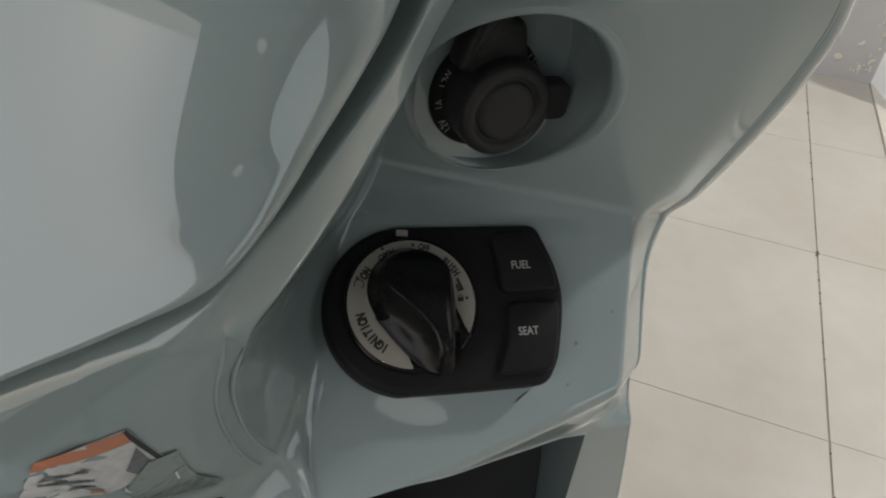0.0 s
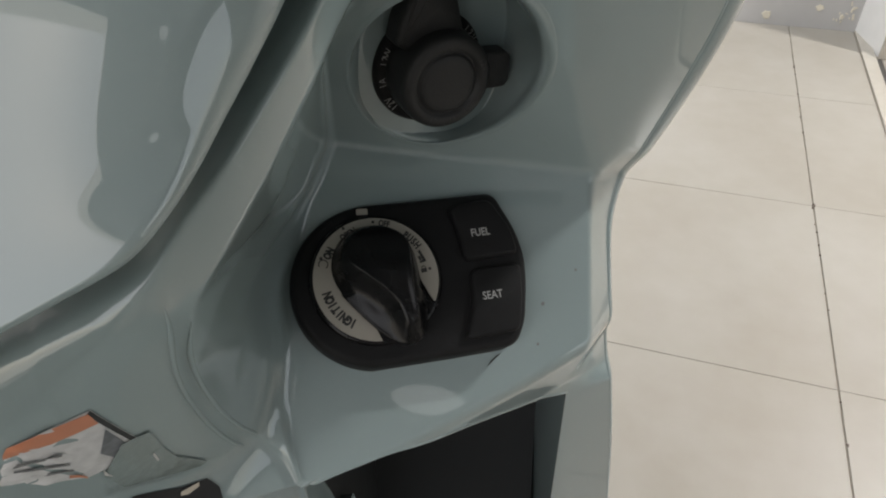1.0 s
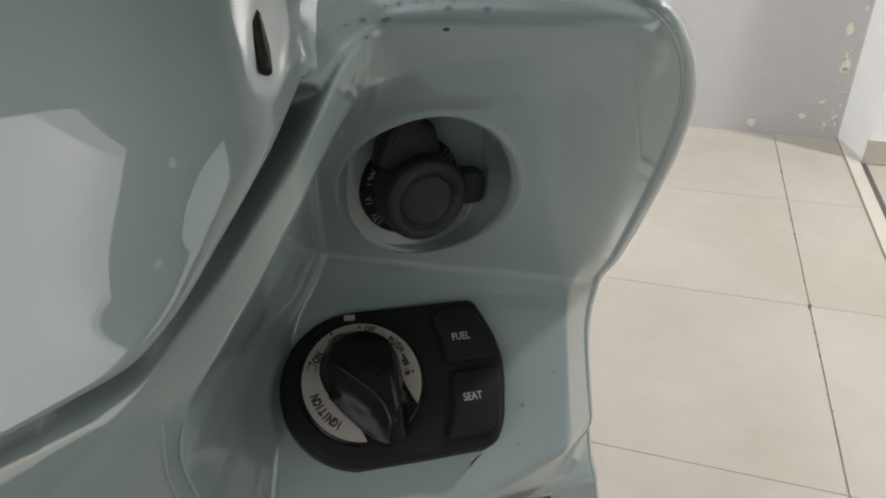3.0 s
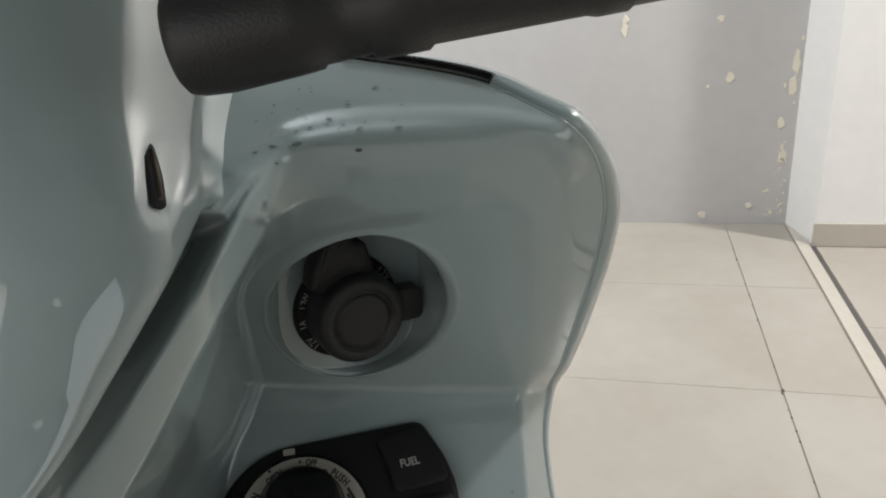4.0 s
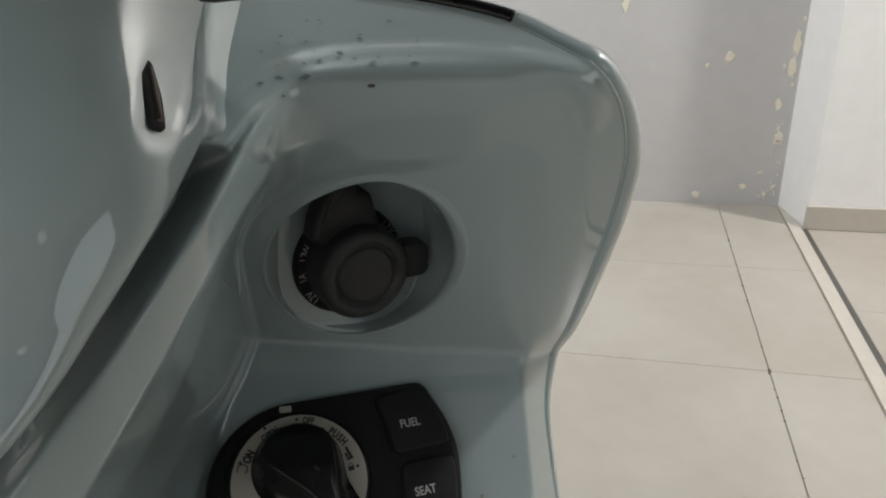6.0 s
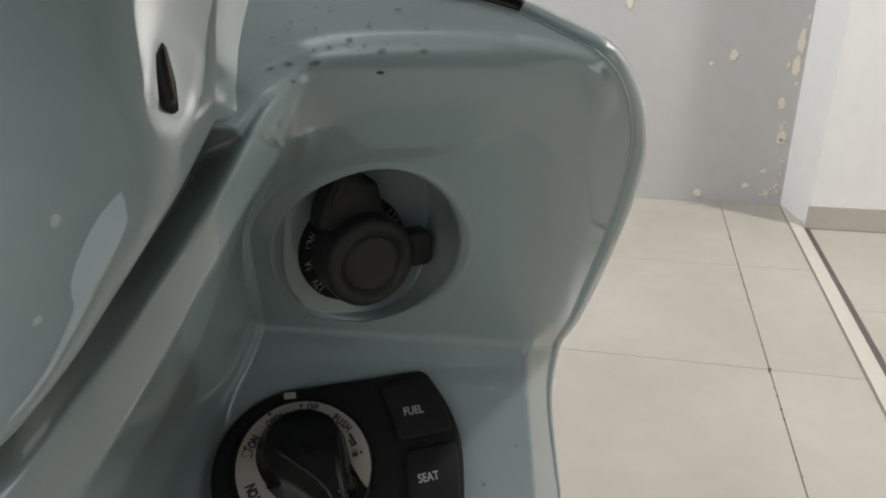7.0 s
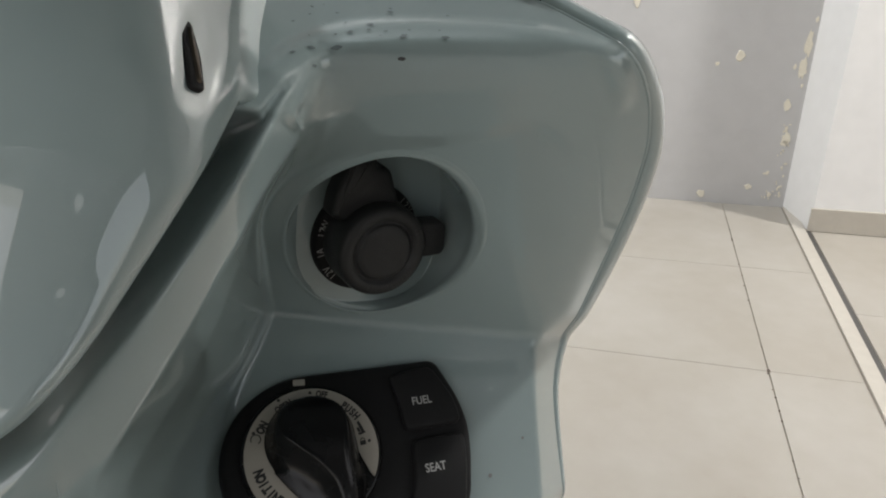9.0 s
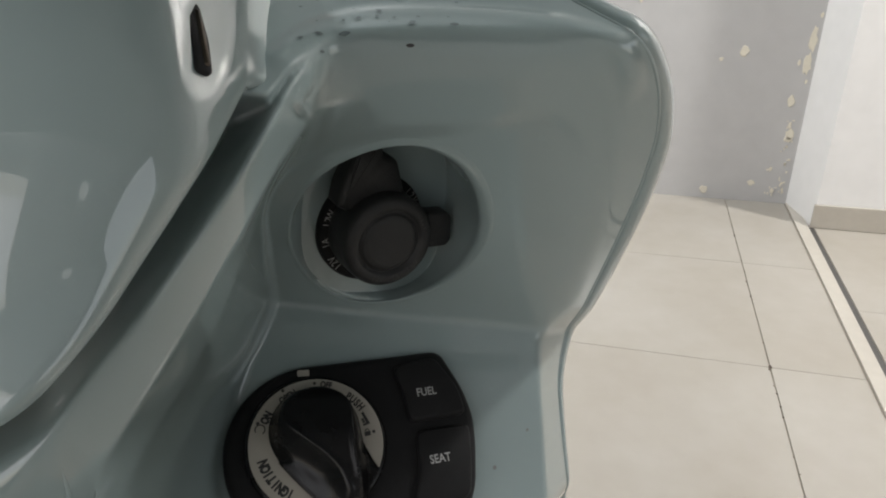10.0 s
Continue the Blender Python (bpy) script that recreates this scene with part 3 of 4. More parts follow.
def letters(text, size, place, mat, parent, x, y, turn=0.0, h=0.15, wide=1.0, bold=0.0):
    """Flat lettering, centred at (x, y) on a plane."""
    data = bpy.data.curves.new("text", "FONT")
    data.body, data.size, data.align_x, data.align_y, data.offset = text, size, "CENTER", "CENTER", bold
    data.resolution_u = 3
    tmp = bpy.data.objects.new("text", data)
    me = bpy.data.meshes.new_from_object(tmp)
    bpy.data.objects.remove(tmp)
    bm = bmesh.new()
    bm.from_mesh(me)
    bpy.data.meshes.remove(me)
    c, s = math.cos(radians(turn)), math.sin(radians(turn))
    for v in bm.verts:
        a, b = v.co.x * wide, v.co.y
        v.co = place(x + a * c - b * s, y + a * s + b * c, h)
    return part_raw("lettering", bm, mat, parent, smooth=False)


def arc_letters(text, size, place, mat, parent, cx, cy, r, start, per, outward=True, h=0.15, wide=1.0, bold=0.0):
    """Lettering round a circle: start and per character in degrees."""
    for k, ch in enumerate(text):
        if ch == " ":
            continue
        a = start + per * k
        letters(ch, size, place, mat, parent, cx + r * math.cos(radians(a)), cy + r * math.sin(radians(a)), a - 90 if outward else a + 90, h, wide, bold)


# ---- ignition switch ----
Q = frame_of((0, 0, 0), (0.30, 0.60, 1.0))
CX, CY = -14.2, -2.1
arc = [(-13.2 + 33.2 * math.cos(radians(a)), -3.4 + 32.0 * math.sin(radians(a))) for a in range(93, 268, 5)]
right = fillet([(-10, -35.4), (20, -32.6), (38.4, -31.2), (43.4, -22), (46.2, -6), (46.8, 4.5), (44.4, 15.5), (36.8, 31.8), (8, 29.9), (-8, 29.2)], 4.5)
outline = arc + right[7:-10]
bm = bmesh.new()
polygon(bm, outline, Q, [(0, -20), (0, -3.0), (0.5, -1.4), (1.6, -0.4), (3.2, 0)])
case = part("switch_case", bm, BLACK, scooter, "matt black ignition switch housing")


def plate(name, pts, place, tops, mat, parent, label="", smooth=True):
    bm = bmesh.new()
    polygon(bm, pts, place, tops)
    return part(name, bm, mat, parent, label, smooth)


FUEL = fillet([(16.2, 25.0), (19.4, 14), (20.6, 2.6), (43.2, 4.4), (41.4, 14.6), (33.6, 28.0)], 3.6)
SEAT = fillet([(22.4, -0.6), (21.8, -15), (17.2, -28.0), (39.6, -26.2), (42.4, -12), (43.4, 0.6)], 3.6)
for text, pts, x, y in (("FUEL", FUEL, 28.1, 13.6), ("SEAT", SEAT, 29.8, -11.8)):
    button = plate("button", pts, Q, [(0, -0.5), (0, 1.4), (0.3, 2.3), (0.9, 2.9), (1.5, 3.1)], BLACK, case, "black rubber push button")
    letters(text, 4.4, Q, LIGHT, button, x, y, 4.0, 3.3, 0.82, 0.07)
plate("collar", disc(25.2, 72, CX, CY), Q, [(0, -0.5), (0, 1.2), (0.6, 2.0), (1.6, 2.2)], GLOSS, case)
plate("mark", fillet([(-19.6, 24.0), (-15.2, 24.0), (-15.2, 26.4), (-19.6, 26.4)], 0.4), Q, [(0, 0), (0, 0.35)], SILVER, case, smooth=False)

# dial plate: a ring that tapers out at both ends
dial_in = [(-26, 23.4), (-23, 21.6), (-17, 19.4), (-8, 17.2), (5, 15.6), (60, 14.5), (200, 14.5), (222, 12.4), (237, 12.6), (250, 14.4), (260, 17.0), (266, 20.0), (270, 23.4)]
ang = np.linspace(-26, 270, 150)
rin = curve(dial_in, ang)
bm = bmesh.new()
lo = [(CX + 23.7 * math.cos(radians(a)), CY + 23.7 * math.sin(radians(a))) for a in ang]
hi = [(CX + r * math.cos(radians(a)), CY + r * math.sin(radians(a))) for a, r in zip(ang, rin)]
rows = [[bm.verts.new(Q(x, y, h)) for x, y in line] for line, h in ((lo, 2.0), (lo, 2.9), (hi, 2.9), (hi, 2.0))]
for a, b in zip(rows, rows[1:]):
    for k in range(len(a) - 1):
        bm.faces.new((a[k], a[k + 1], b[k + 1], b[k]))
dial = part("dial_plate", bm, SILVER, case, "silver dial plate with dark lettering", smooth=False)
arc_letters("IGNITION", 4.6, Q, DARK, dial, CX, CY, 19.3, 238.5, -6.1, True, 3.0, 0.68, 0.3)
letters("ON", 4.0, Q, DARK, dial, -31.2, 8.4, 59, 3.0, 0.72, 0.26)
letters("OPEN", 3.2, Q, DARK, dial, -23.6, 15.6, 30, 3.0, 0.8, 0.15)
letters("OFF", 3.4, Q, DARK, dial, -9.6, 19.0, -13, 3.0, 0.72, 0.15)
arc_letters("PUSH", 4.0, Q, DARK, dial, CX, CY, 20.4, 52.5, -5.6, True, 3.0, 0.72, 0.2)
for a, r in ((61.7, 20.4), (21.4, 18.9)):
    letters("-", 7.0, Q, DARK, dial, CX + r * math.cos(radians(a)), CY + r * math.sin(radians(a)), a - 90, 3.0, 0.9, 0.15)
for x, y in ((-34.4, 6.7), (-25.3, 18.0), (-13.8, 20.0), (6.4, 0.3)):
    plate("dot_mark", disc(0.6, 12, x, y), Q, [(0, 2.9), (0, 3.02)], DARK, dial, smooth=False)
plate("bracket_mark", [(2.4, 7.4), (3.9, 3.9), (2.6, 3.3), (2.9, 2.6), (5.4, 3.4), (3.2, 8.0)], Q, [(0, 2.9), (0, 3.02)], DARK, dial, smooth=False)
# padlock sign and turn sign
plate("padlock_sign", fillet([(3.0, -1.2), (5.2, -0.9), (5.1, 0.7), (2.9, 0.4)], 0.2, 2), Q, [(0, 2.9), (0, 3.02)], DARK, dial, smooth=False)


def thin_arc(cx, cy, r0, r1, a0, a1, place, h, mat, parent, name):
    bm = bmesh.new()
    a = np.radians(np.linspace(a0, a1, 24))
    i, o = [bm.verts.new(place(cx + r0 * math.cos(x), cy + r0 * math.sin(x), h)) for x in a], [bm.verts.new(place(cx + r1 * math.cos(x), cy + r1 * math.sin(x), h)) for x in a]
    for k in range(len(a) - 1):
        bm.faces.new((i[k], o[k], o[k + 1], i[k + 1]))
    return part_raw(name, bm, mat, parent, smooth=False)


thin_arc(4.0, 0.7, 0.55, 0.9, 0, 190, Q, 3.02, DARK, dial, "padlock_bow")
thin_arc(-33.7, 4.4, 1.5, 1.9, -60, 210, Q, 3.02, DARK, dial, "turn_sign")


def knob_grid():
    """A round turning knob with a swept blade that ends in a pointer."""
    th = np.linspace(0, 2 * math.pi, 145)
    c0, tail = np.array([-14.7, 2.4]), np.array([-3.4, -24.4])
    rr = np.linspace(0, 1, 48)

    def reach(t):
        d = np.array([math.cos(t), math.sin(t)])
        r = 16.6
        for k in np.linspace(0, 1, 50):
            c, rad = c0 * (1 - k) + tail * k, 16.6 * (1 - k) ** 0.65 + 3.2 * k
            off = c - c0
            b = d @ off
            q = b * b - off @ off + rad * rad
            if q > 0:
                r = max(r, b + math.sqrt(q))
        return r

    R = np.array([reach(t) for t in th])
    for _ in range(2):
        R = (np.roll(R, 1) + R + np.roll(R, -1)) / 3
    R[-1] = R[0]
    xs = c0[0] + np.outer(rr, R * np.cos(th))
    ys = c0[1] + np.outer(rr, R * np.sin(th))
    x1 = curve([(-28, -5.6), (-24, -5.4), (-15.6, -7.6), (-8.9, -13), (-3.1, -20), (3, -26), (18, -27)], ys)
    x2 = curve([(-28, -0.6), (-22, -0.8), (-6, -3.0), (7, -3.2), (18, -8)], ys)
    off = np.maximum(x1 - xs, xs - x2)
    top = curve([(-28, 9), (-25, 11.5), (-12, 15), (0, 17), (10, 16), (18, 12.5)], ys)
    out = np.maximum(off, 0)
    blade = top - 1.5 * out + 0.045 * out * out + 0.7 * np.exp(-((off + 0.4) / 1.0) ** 2) * step(-ys, -4, 6)
    h = smax(blade, 6.5 + 0 * xs, 2.5)
    edge = np.repeat(rr[:, None], len(th), 1)
    h = h - (np.where(ys > -8, 1.0, 0.45) * (h - 2.6)) * step(edge, 0.70, 1.0) ** 1.6
    bm = bmesh.new()
    verts = [[bm.verts.new(Q(xs[i, j], ys[i, j], h[i, j])) for j in range(len(th) - 1)] for i in range(1, len(rr))]
    verts.append([bm.verts.new(Q(xs[-1, j], ys[-1, j], 1.0)) for j in range(len(th) - 1)])
    mid = bm.verts.new(Q(xs[0, 0], ys[0, 0], h[0, 0]))
    n = len(th) - 1
    for j in range(n):
        bm.faces.new((mid, verts[0][j], verts[0][(j + 1) % n]))
    for lo, hi in zip(verts, verts[1:]):
        for j in range(n):
            bm.faces.new((lo[j], hi[j], hi[(j + 1) % n], lo[(j + 1) % n]))
    return bm


part("knob", knob_grid(), GLOSS, case, "black turning knob with a pointed grip")

# ---- power socket ----
AXIS = (0.50, -0.40, 0.77)
S = frame_of((6, 75.5, -10), AXIS)


def SPLANE(a, b, h):
    """The socket's plane in the shield's frame."""
    n = Vector(AXIS).normalized()
    x = Vector((1, 0, -n.x / n.z)).normalized()
    return np.array(Vector((6, 75.5, -10)) + x * a + n.cross(x) * b + n * h)


def pocket_cavity():
    """The socket's pocket: a rim that is crisp above and soft towards the outer side, walls and a flat floor."""
    th = np.linspace(0, 2 * math.pi, 181)[:-1]
    c, s = math.cos(0.31), math.sin(0.31)
    x, y = np.sign(np.cos(th)) * np.abs(np.cos(th)) ** (2 / 2.15), np.sign(np.sin(th)) * np.abs(np.sin(th)) ** (2 / 2.15)

    def around(off):
        a, b = (35.6 + off) * x, (24.8 + off) * y
        u, v = 14.35 + a * c - b * s, 73.4 + a * s + b * c
        return np.stack([u, v, skin(u, v, 9.0)], 1)

    turn = th + 0.31
    bead = 0.1 + 0.55 * np.clip(np.cos(turn - radians(238)), 0, 1) ** 2
    soft = 0.9 + 7.5 * np.clip(np.cos(turn - radians(-8)), 0, 1) ** 1.5
    rows = []
    for off, up in ((1.9, -0.5), (1.1, 0.35), (0.5, 0.95), (0.0, 0.8)):
        p = around(off)
        p[:, 2] += bead * up if up > 0 else up
        rows.append(p)
    lip = rows[-1]
    fx, fy = np.sign(np.cos(turn)) * np.abs(np.cos(turn)) ** (2 / 2.7), np.sign(np.sin(turn)) * np.abs(np.sin(turn)) ** (2 / 2.7)
    bx, by = 3.2 + 30.5 * fx - 0.10 * 30 * fy, 3 + np.where(fy > 0, 40, 31.5) * fy
    floor_ring = np.array([SPLANE(a, b, -4.0) for a, b in zip(bx, by)])
    for k in (0.25, 0.55, 0.85, 1.0):
        p = around(-0.5 * soft * k)
        p[:, 2] = lip[:, 2] - soft * (1 - math.sqrt(max(0.0, 1 - k * k))) * 0.9 - 0.15 * k
        rows.append(p)
    start = rows[-1]
    for k in (0.15, 0.4, 0.7, 0.9, 0.985, 1.0):
        rows.append(start + (floor_ring - start) * k)
    rows.append(floor_ring * 0.985 + floor_ring.mean(0) * 0.015)
    bm = bmesh.new()
    rings = [[bm.verts.new(P(*q)) for q in row] for row in rows]
    for lo, hi in zip(rings, rings[1:]):
        for j in range(len(th)):
            bm.faces.new((lo[j], lo[(j + 1) % len(th)], hi[(j + 1) % len(th)], hi[j]))
    bm.faces.new(rings[-1])
    return bm


part("socket_pocket", pocket_cavity(), PAINT, inner, "deep moulded pocket round the power socket")
socket = plate("socket_flange", disc(21.8, 80, 0.6, 0.2), S, [(0, -4), (0, -2.2), (0.5, -0.8), (1.6, 0)], BLACK, scooter, "black weatherproof power socket")
arc_letters("12V  1A  12W", 4.1, S, LIGHT, socket, 0.6, 0.2, 19.3, 231, -6.2, True, 0.15, 0.85)
arc_letters("12V", 4.1, S, LIGHT, socket, 0.6, 0.2, 19.4, 54, -7.3, True, 0.15, 0.85)
cap = plate("cap", disc(17.7, 80, -0.2, 1.2), S, [(0, 0), (-0.3, 3), (0, 13.0), (0.4, 14.6), (1.3, 15.7), (3.0, 16.1), (5.0, 16.0), (5.5, 14.6), (6.2, 14.3), (6.8, 15.3), (7.4, 15.9), (9.5, 16.1)], RUBBER, socket, "black rubber socket cap")
arc_letters("12V  1A  12W", 3.3, S, FAINT, cap, -0.2, 1.2, 14.5, 252, 6.6, False, 16.25, 0.85)
arc_letters("12V", 3.3, S, FAINT, cap, -0.2, 1.2, 14.5, 40, -7.2, True, 16.25, 0.85)
plate("tab", fillet([(13, -2.5), (21, -2.6), (26.8, -1.6), (28.2, 1.0), (26.3, 10.6), (24, 12.2), (13, 11.4)], 1.6), S, [(0, 5.5), (0, 11.0), (0.5, 12.0), (1.4, 12.4)], RUBBER, cap)
plate("hinge", fillet([(-20.0, 12), (-10, 8), (3, 9), (6.6, 17), (5.4, 20), (1.2, 29.4), (-1.0, 31), (-5, 31.2), (-6, 38), (-17, 38), (-16.4, 30), (-19.6, 20)], 1.8), S, [(0, 0), (0, 6.8), (0.7, 8.4), (2.2, 9.2)], RUBBER, cap)

# ---- latch on the column ----
LW = float(column_w(np.array([-12.5]), np.array([110.0]))[0])
K = frame_of((-12.5, 110.0, LW), (1.7, 0.75, 1.0), -6)
slot = plate("latch_slot", fillet([(-3.6, -8.0), (0.2, -8.0), (0.9, 0), (0.2, 8.4), (-3.2, 8.4)], 1.4), K, [(0, -3), (0, 0.3), (0.4, 0.6)], BLACK, column, "dark slot of a hook latch")
plate("latch_tongue", fillet([(-1.6, -6.4), (-0.3, -6.4), (0.2, 0), (-0.3, 6.6), (-1.4, 6.6)], 0.6), K, [(0, 0.4), (0.2, 0.9), (0.5, 1.1)], BRASS, slot, "worn bright metal tongue")


# ---- handlebar ----
def bar(u):
    return (u, 131.4 + 0.118 * u, 136 - 0.03 * u)


def bar_keys(list_):
    return [(*bar(u), r) for u, r in list_]


grip = part("handlebar", tube(bar_keys([(0, 5), (0.2, 8.5), (1.1, 9.8), (3.5, 10.4), (9, 10.7), (22, 10.0), (26.5, 9.6), (27, 8.9), (36, 8.6), (37, 9.8), (47, 9.8), (48, 8.9), (78, 9.0), (80, 9.6), (86, 9.6), (87, 8.8), (150, 9.0), (230, 9.0), (231, 5)])), RUBBER, scooter, "black rubber-covered handlebar")

# ---- black trim on the top edge ----
tv = np.linspace(155.5, 140.5, 40)
tu = right_edge(tv)
tw = shield(tu - 0.5, tv)
part("edge_trim", tube([(u + 0.8, v + 2.2, w - 2.2, 2.4) for u, v, w in zip(tu, tv, tw)], ring=12), GLOSS, scooter, "black trim strip on the front cover's edge")

# ---- glove box ----
mu = np.linspace(-42, 67.5, 70)
mv = mouth(mu)
mw = shield(mu, mv + 0.3)
part("mouth_edge", tube([(u, v, w - 1.0, 1.0) for u, v, w in zip(mu, mv, mw)], ring=12), PAINT, inner)
bm = bmesh.new()
a = [bm.verts.new(P(u, v + 0.4, w - 1.5)) for u, v, w in zip(mu, mv, mw)]
b = [bm.verts.new(P(min(u, 61), v - 4, -135)) for u, v in zip(mu, mv)]
c = [bm.verts.new(P(min(u, 61), -260, -160)) for u in mu]
for k in range(len(mu) - 1):
    bm.faces.new((a[k], a[k + 1], b[k + 1], b[k]))
    bm.faces.new((b[k], b[k + 1], c[k + 1], c[k]))
bm.faces.new((a[0], b[0], c[0], bm.verts.new(P(-42, -260, 0))))
bm.faces.new((a[-1], b[-1], c[-1], bm.verts.new(P(67.9, -260, -190))))
box_liner = part("glove_box", bm, BIN, scooter, "dark open glove box", smooth=False)
bm = bmesh.new()
rows = [[bm.verts.new(P(67.7 - 0.11 * d, v, float(shield(np.array(67.7), np.array(v))) - 0.3 - d)) for v in (-72.6, -76, -84, -100, -150, -240)] for d in (0, 1.5, 8, 20, 40, 62)]
for lo, hi in zip(rows, rows[1:]):
    for k in range(5):
        bm.faces.new((lo[k], lo[k + 1], hi[k + 1], hi[k]))
part("box_side", bm, PAINT, box_liner, "blue-grey inner side of the glove box")


# ---- warning label, film and dirt ----
def decal(name, pts, mat, parent, lift=0.35, label=""):
    """A thin sheet of the outline pts, laid on the bodywork."""
    bm = bmesh.new()
    vs = [bm.verts.new((x, y, 0)) for x, y in pts]
    f = bm.faces.new(vs)
    bmesh.ops.triangulate(bm, faces=[f])
    for _ in range(3):
        bmesh.ops.subdivide_edges(bm, edges=[e for e in bm.edges if e.calc_length() > 2.5], cuts=1)
        bmesh.ops.triangulate(bm, faces=bm.faces)
    uv = np.array([v.co[:2] for v in bm.verts])
    for v, (a, b), w in zip(bm.verts, uv, skin(uv[:, 0], uv[:, 1])):
        v.co = P(a, b, w + lift)
    return part_raw(name, bm, mat, parent, label)


rng = random.Random(4)
SPECKS = [(9, 123.5, 1.3), (3, 123, 0.9), (-1, 121, 0.7), (22, 137, 0.7), (12, 129, 0.8), (17, 132, 0.7), (26, 127.5, 1.2), (30, 143, 0.8), (4, 118, 0.6), (37, 127, 0.9)]
SPECKS += [(rng.uniform(-3, 45), rng.uniform(126, 145), rng.choice((0.25, 0.3, 0.4, 0.5))) for _ in range(22)]
for k, (u, v, r) in enumerate(SPECKS):
    decal("dirt_speck", [(u + r * (1 + 0.45 * math.sin(3 * k + 2 * a)) * math.cos(a), v + 0.6 * r * math.sin(a)) for a in np.linspace(0, 2 * math.pi, 11)[:-1]], SMUT, inner)
decal("dirt_speck", [(25.5 + 1.1 * math.cos(a), 121 + 0.5 * math.sin(a)) for a in np.linspace(0, 2 * math.pi, 9)[:-1]], DARK, inner, 0.4)
decal("scuff", [(29.2, -39.5), (30.6, -37.4), (33.0, -35.6), (35.0, -35.0), (33.0, -36.2), (31.0, -38.0)], DARK, inner)
for u, v, r in ((52, -18, 0.8), (66, -6, 0.6), (50, -33, 0.6)):
    decal("scuff", [(u + r * math.cos(a), v + r * math.sin(a)) for a in np.linspace(0, 2 * math.pi, 9)[:-1]], GREY, inner)


STICK = [(-78.3, -6.5), (-69.6, -2.7), (-61.7, 0.1), (-65.2, -25.9), (-69.8, -28.3), (-77.4, -30.3), (-82.6, -26.7), (-87.7, -21.6)]
label = decal("warning_label", STICK, LABEL, inner, 0.5, "worn white and orange warning label")
for name, pts, mat in (("orange_band", [(-78.3, -6.5), (-69.7, -2.9), (-62.6, -1.0), (-63.6, -6.2), (-72.3, -9.0), (-80.4, -10.0)], ORANGE),
                       ("black_border", [(-61.7, 0.1), (-65.2, -25.9), (-66.1, -26.4), (-62.9, -1.1)], DARK),
                       ("dark_panel", [(-64.4, -9.8), (-67.0, -26.1), (-70.0, -28.0), (-70.2, -20.3)], SMOKE),
                       ("print_bar", [(-80.4, -13.4), (-73.0, -14.0), (-73.7, -15.3), (-81.1, -14.5)], GREY),
                       ("print_bar", [(-82.1, -16.1), (-74.3, -19.2), (-75.0, -20.5), (-82.8, -17.2)], GREY),
                       ("print_bar", [(-83.3, -19.5), (-76.2, -23.3), (-76.8, -24.6), (-83.9, -20.7)], GREY),
                       ("orange_bar", [(-78.0, -25.6), (-77.0, -29.4), (-77.5, -30.8), (-78.6, -26.9)], ORANGE)):
    decal(name, pts, mat, label, 0.75, "")
film = decal("clear_film", [(-66.3, -19.4), (-62.0, -19.3), (-64.4, -31.0), (-65.3, -39.3), (-63.3, -50.8), (-65.1, -51.7), (-68.9, -49.6), (-77.9, -44.5), (-75.4, -32.4)], FILM, inner, 1.2, "loose clear plastic film")
# Glints on the film's folds, painted as white slivers.
for pts in ([(-66.0, -30.8), (-67.2, -36.0), (-67.7, -36.5), (-66.6, -31.7)], [(-73.5, -28.5), (-75.0, -32.0), (-74.7, -34.5), (-74.3, -31.8)]):
    decal("fold_glint", pts, WHITE, film, 1.5, "")
# The hole's shade is a flat near-black sheet; the bodywork isn't cut.
hole = decal("hook_hole_dark", [(-80.0, -52.8), (-71.0, -57.9), (-65.3, -59.1), (-62.5, -64.2), (-61.6, -69.8), (-62.4, -78.2), (-85.8, -62.7)], BIN, inner, 0.6, "flat dark patch painted for the shaded hole of the bag hook")
decal("hook_tip", [(-71.0, -59.4), (-66.9, -58.7), (-67.0, -60.4), (-69.7, -61.7), (-71.3, -60.9)], CHROME, hole, 1.4, "")

# ---- the rest of the scooter, out of view ----
def shell(profile, lo, hi, n=18):
    """A rounded shell swept across: profile of (forward, height) in metres, half widths lo to hi."""
    bm = bmesh.new()
    rows = []
    for k in range(n + 1):
        x = -1 + 2 * k / n
        rows.append([bm.verts.new(Vector((SIT.x, SIT.y, 0)) + AU * (x * (lo + (hi - lo) * i / (len(profile) - 1))) + FWD * (f - bulge * x * x) + Vector((0, 0, z)))
                     for i, (f, z, bulge) in enumerate(profile)])
    for a, b in zip(rows, rows[1:]):
        for i in range(len(profile) - 1):
            bm.faces.new((a[i], a[i + 1], b[i + 1], b[i]))
    return bm


SIT = MID + AU * -0.11
front = part("front_apron", shell([(0.14, 0.955, 0.10), (0.17, 0.88, 0.10), (0.22, 0.70, 0.10), (0.20, 0.45, 0.10), (0.14, 0.28, 0.06)], 0.16, 0.15), PAINT, scooter)
front.modifiers.new("wall", "SOLIDIFY").thickness = 0.003
# Unseen shell added overhead to shade the shield and block lamp reflections.
top_shade = part("unseen_top_shade", shell([(-0.17, 1.09, -0.02), (-0.11, 1.15, 0.0), (-0.05, 1.17, 0.01), (0.01, 1.16, 0.02), (0.05, 1.11, 0.02)], 0.36, 0.34), PAINT, scooter)
top_shade.modifiers.new("wall", "SOLIDIFY").thickness = 0.004
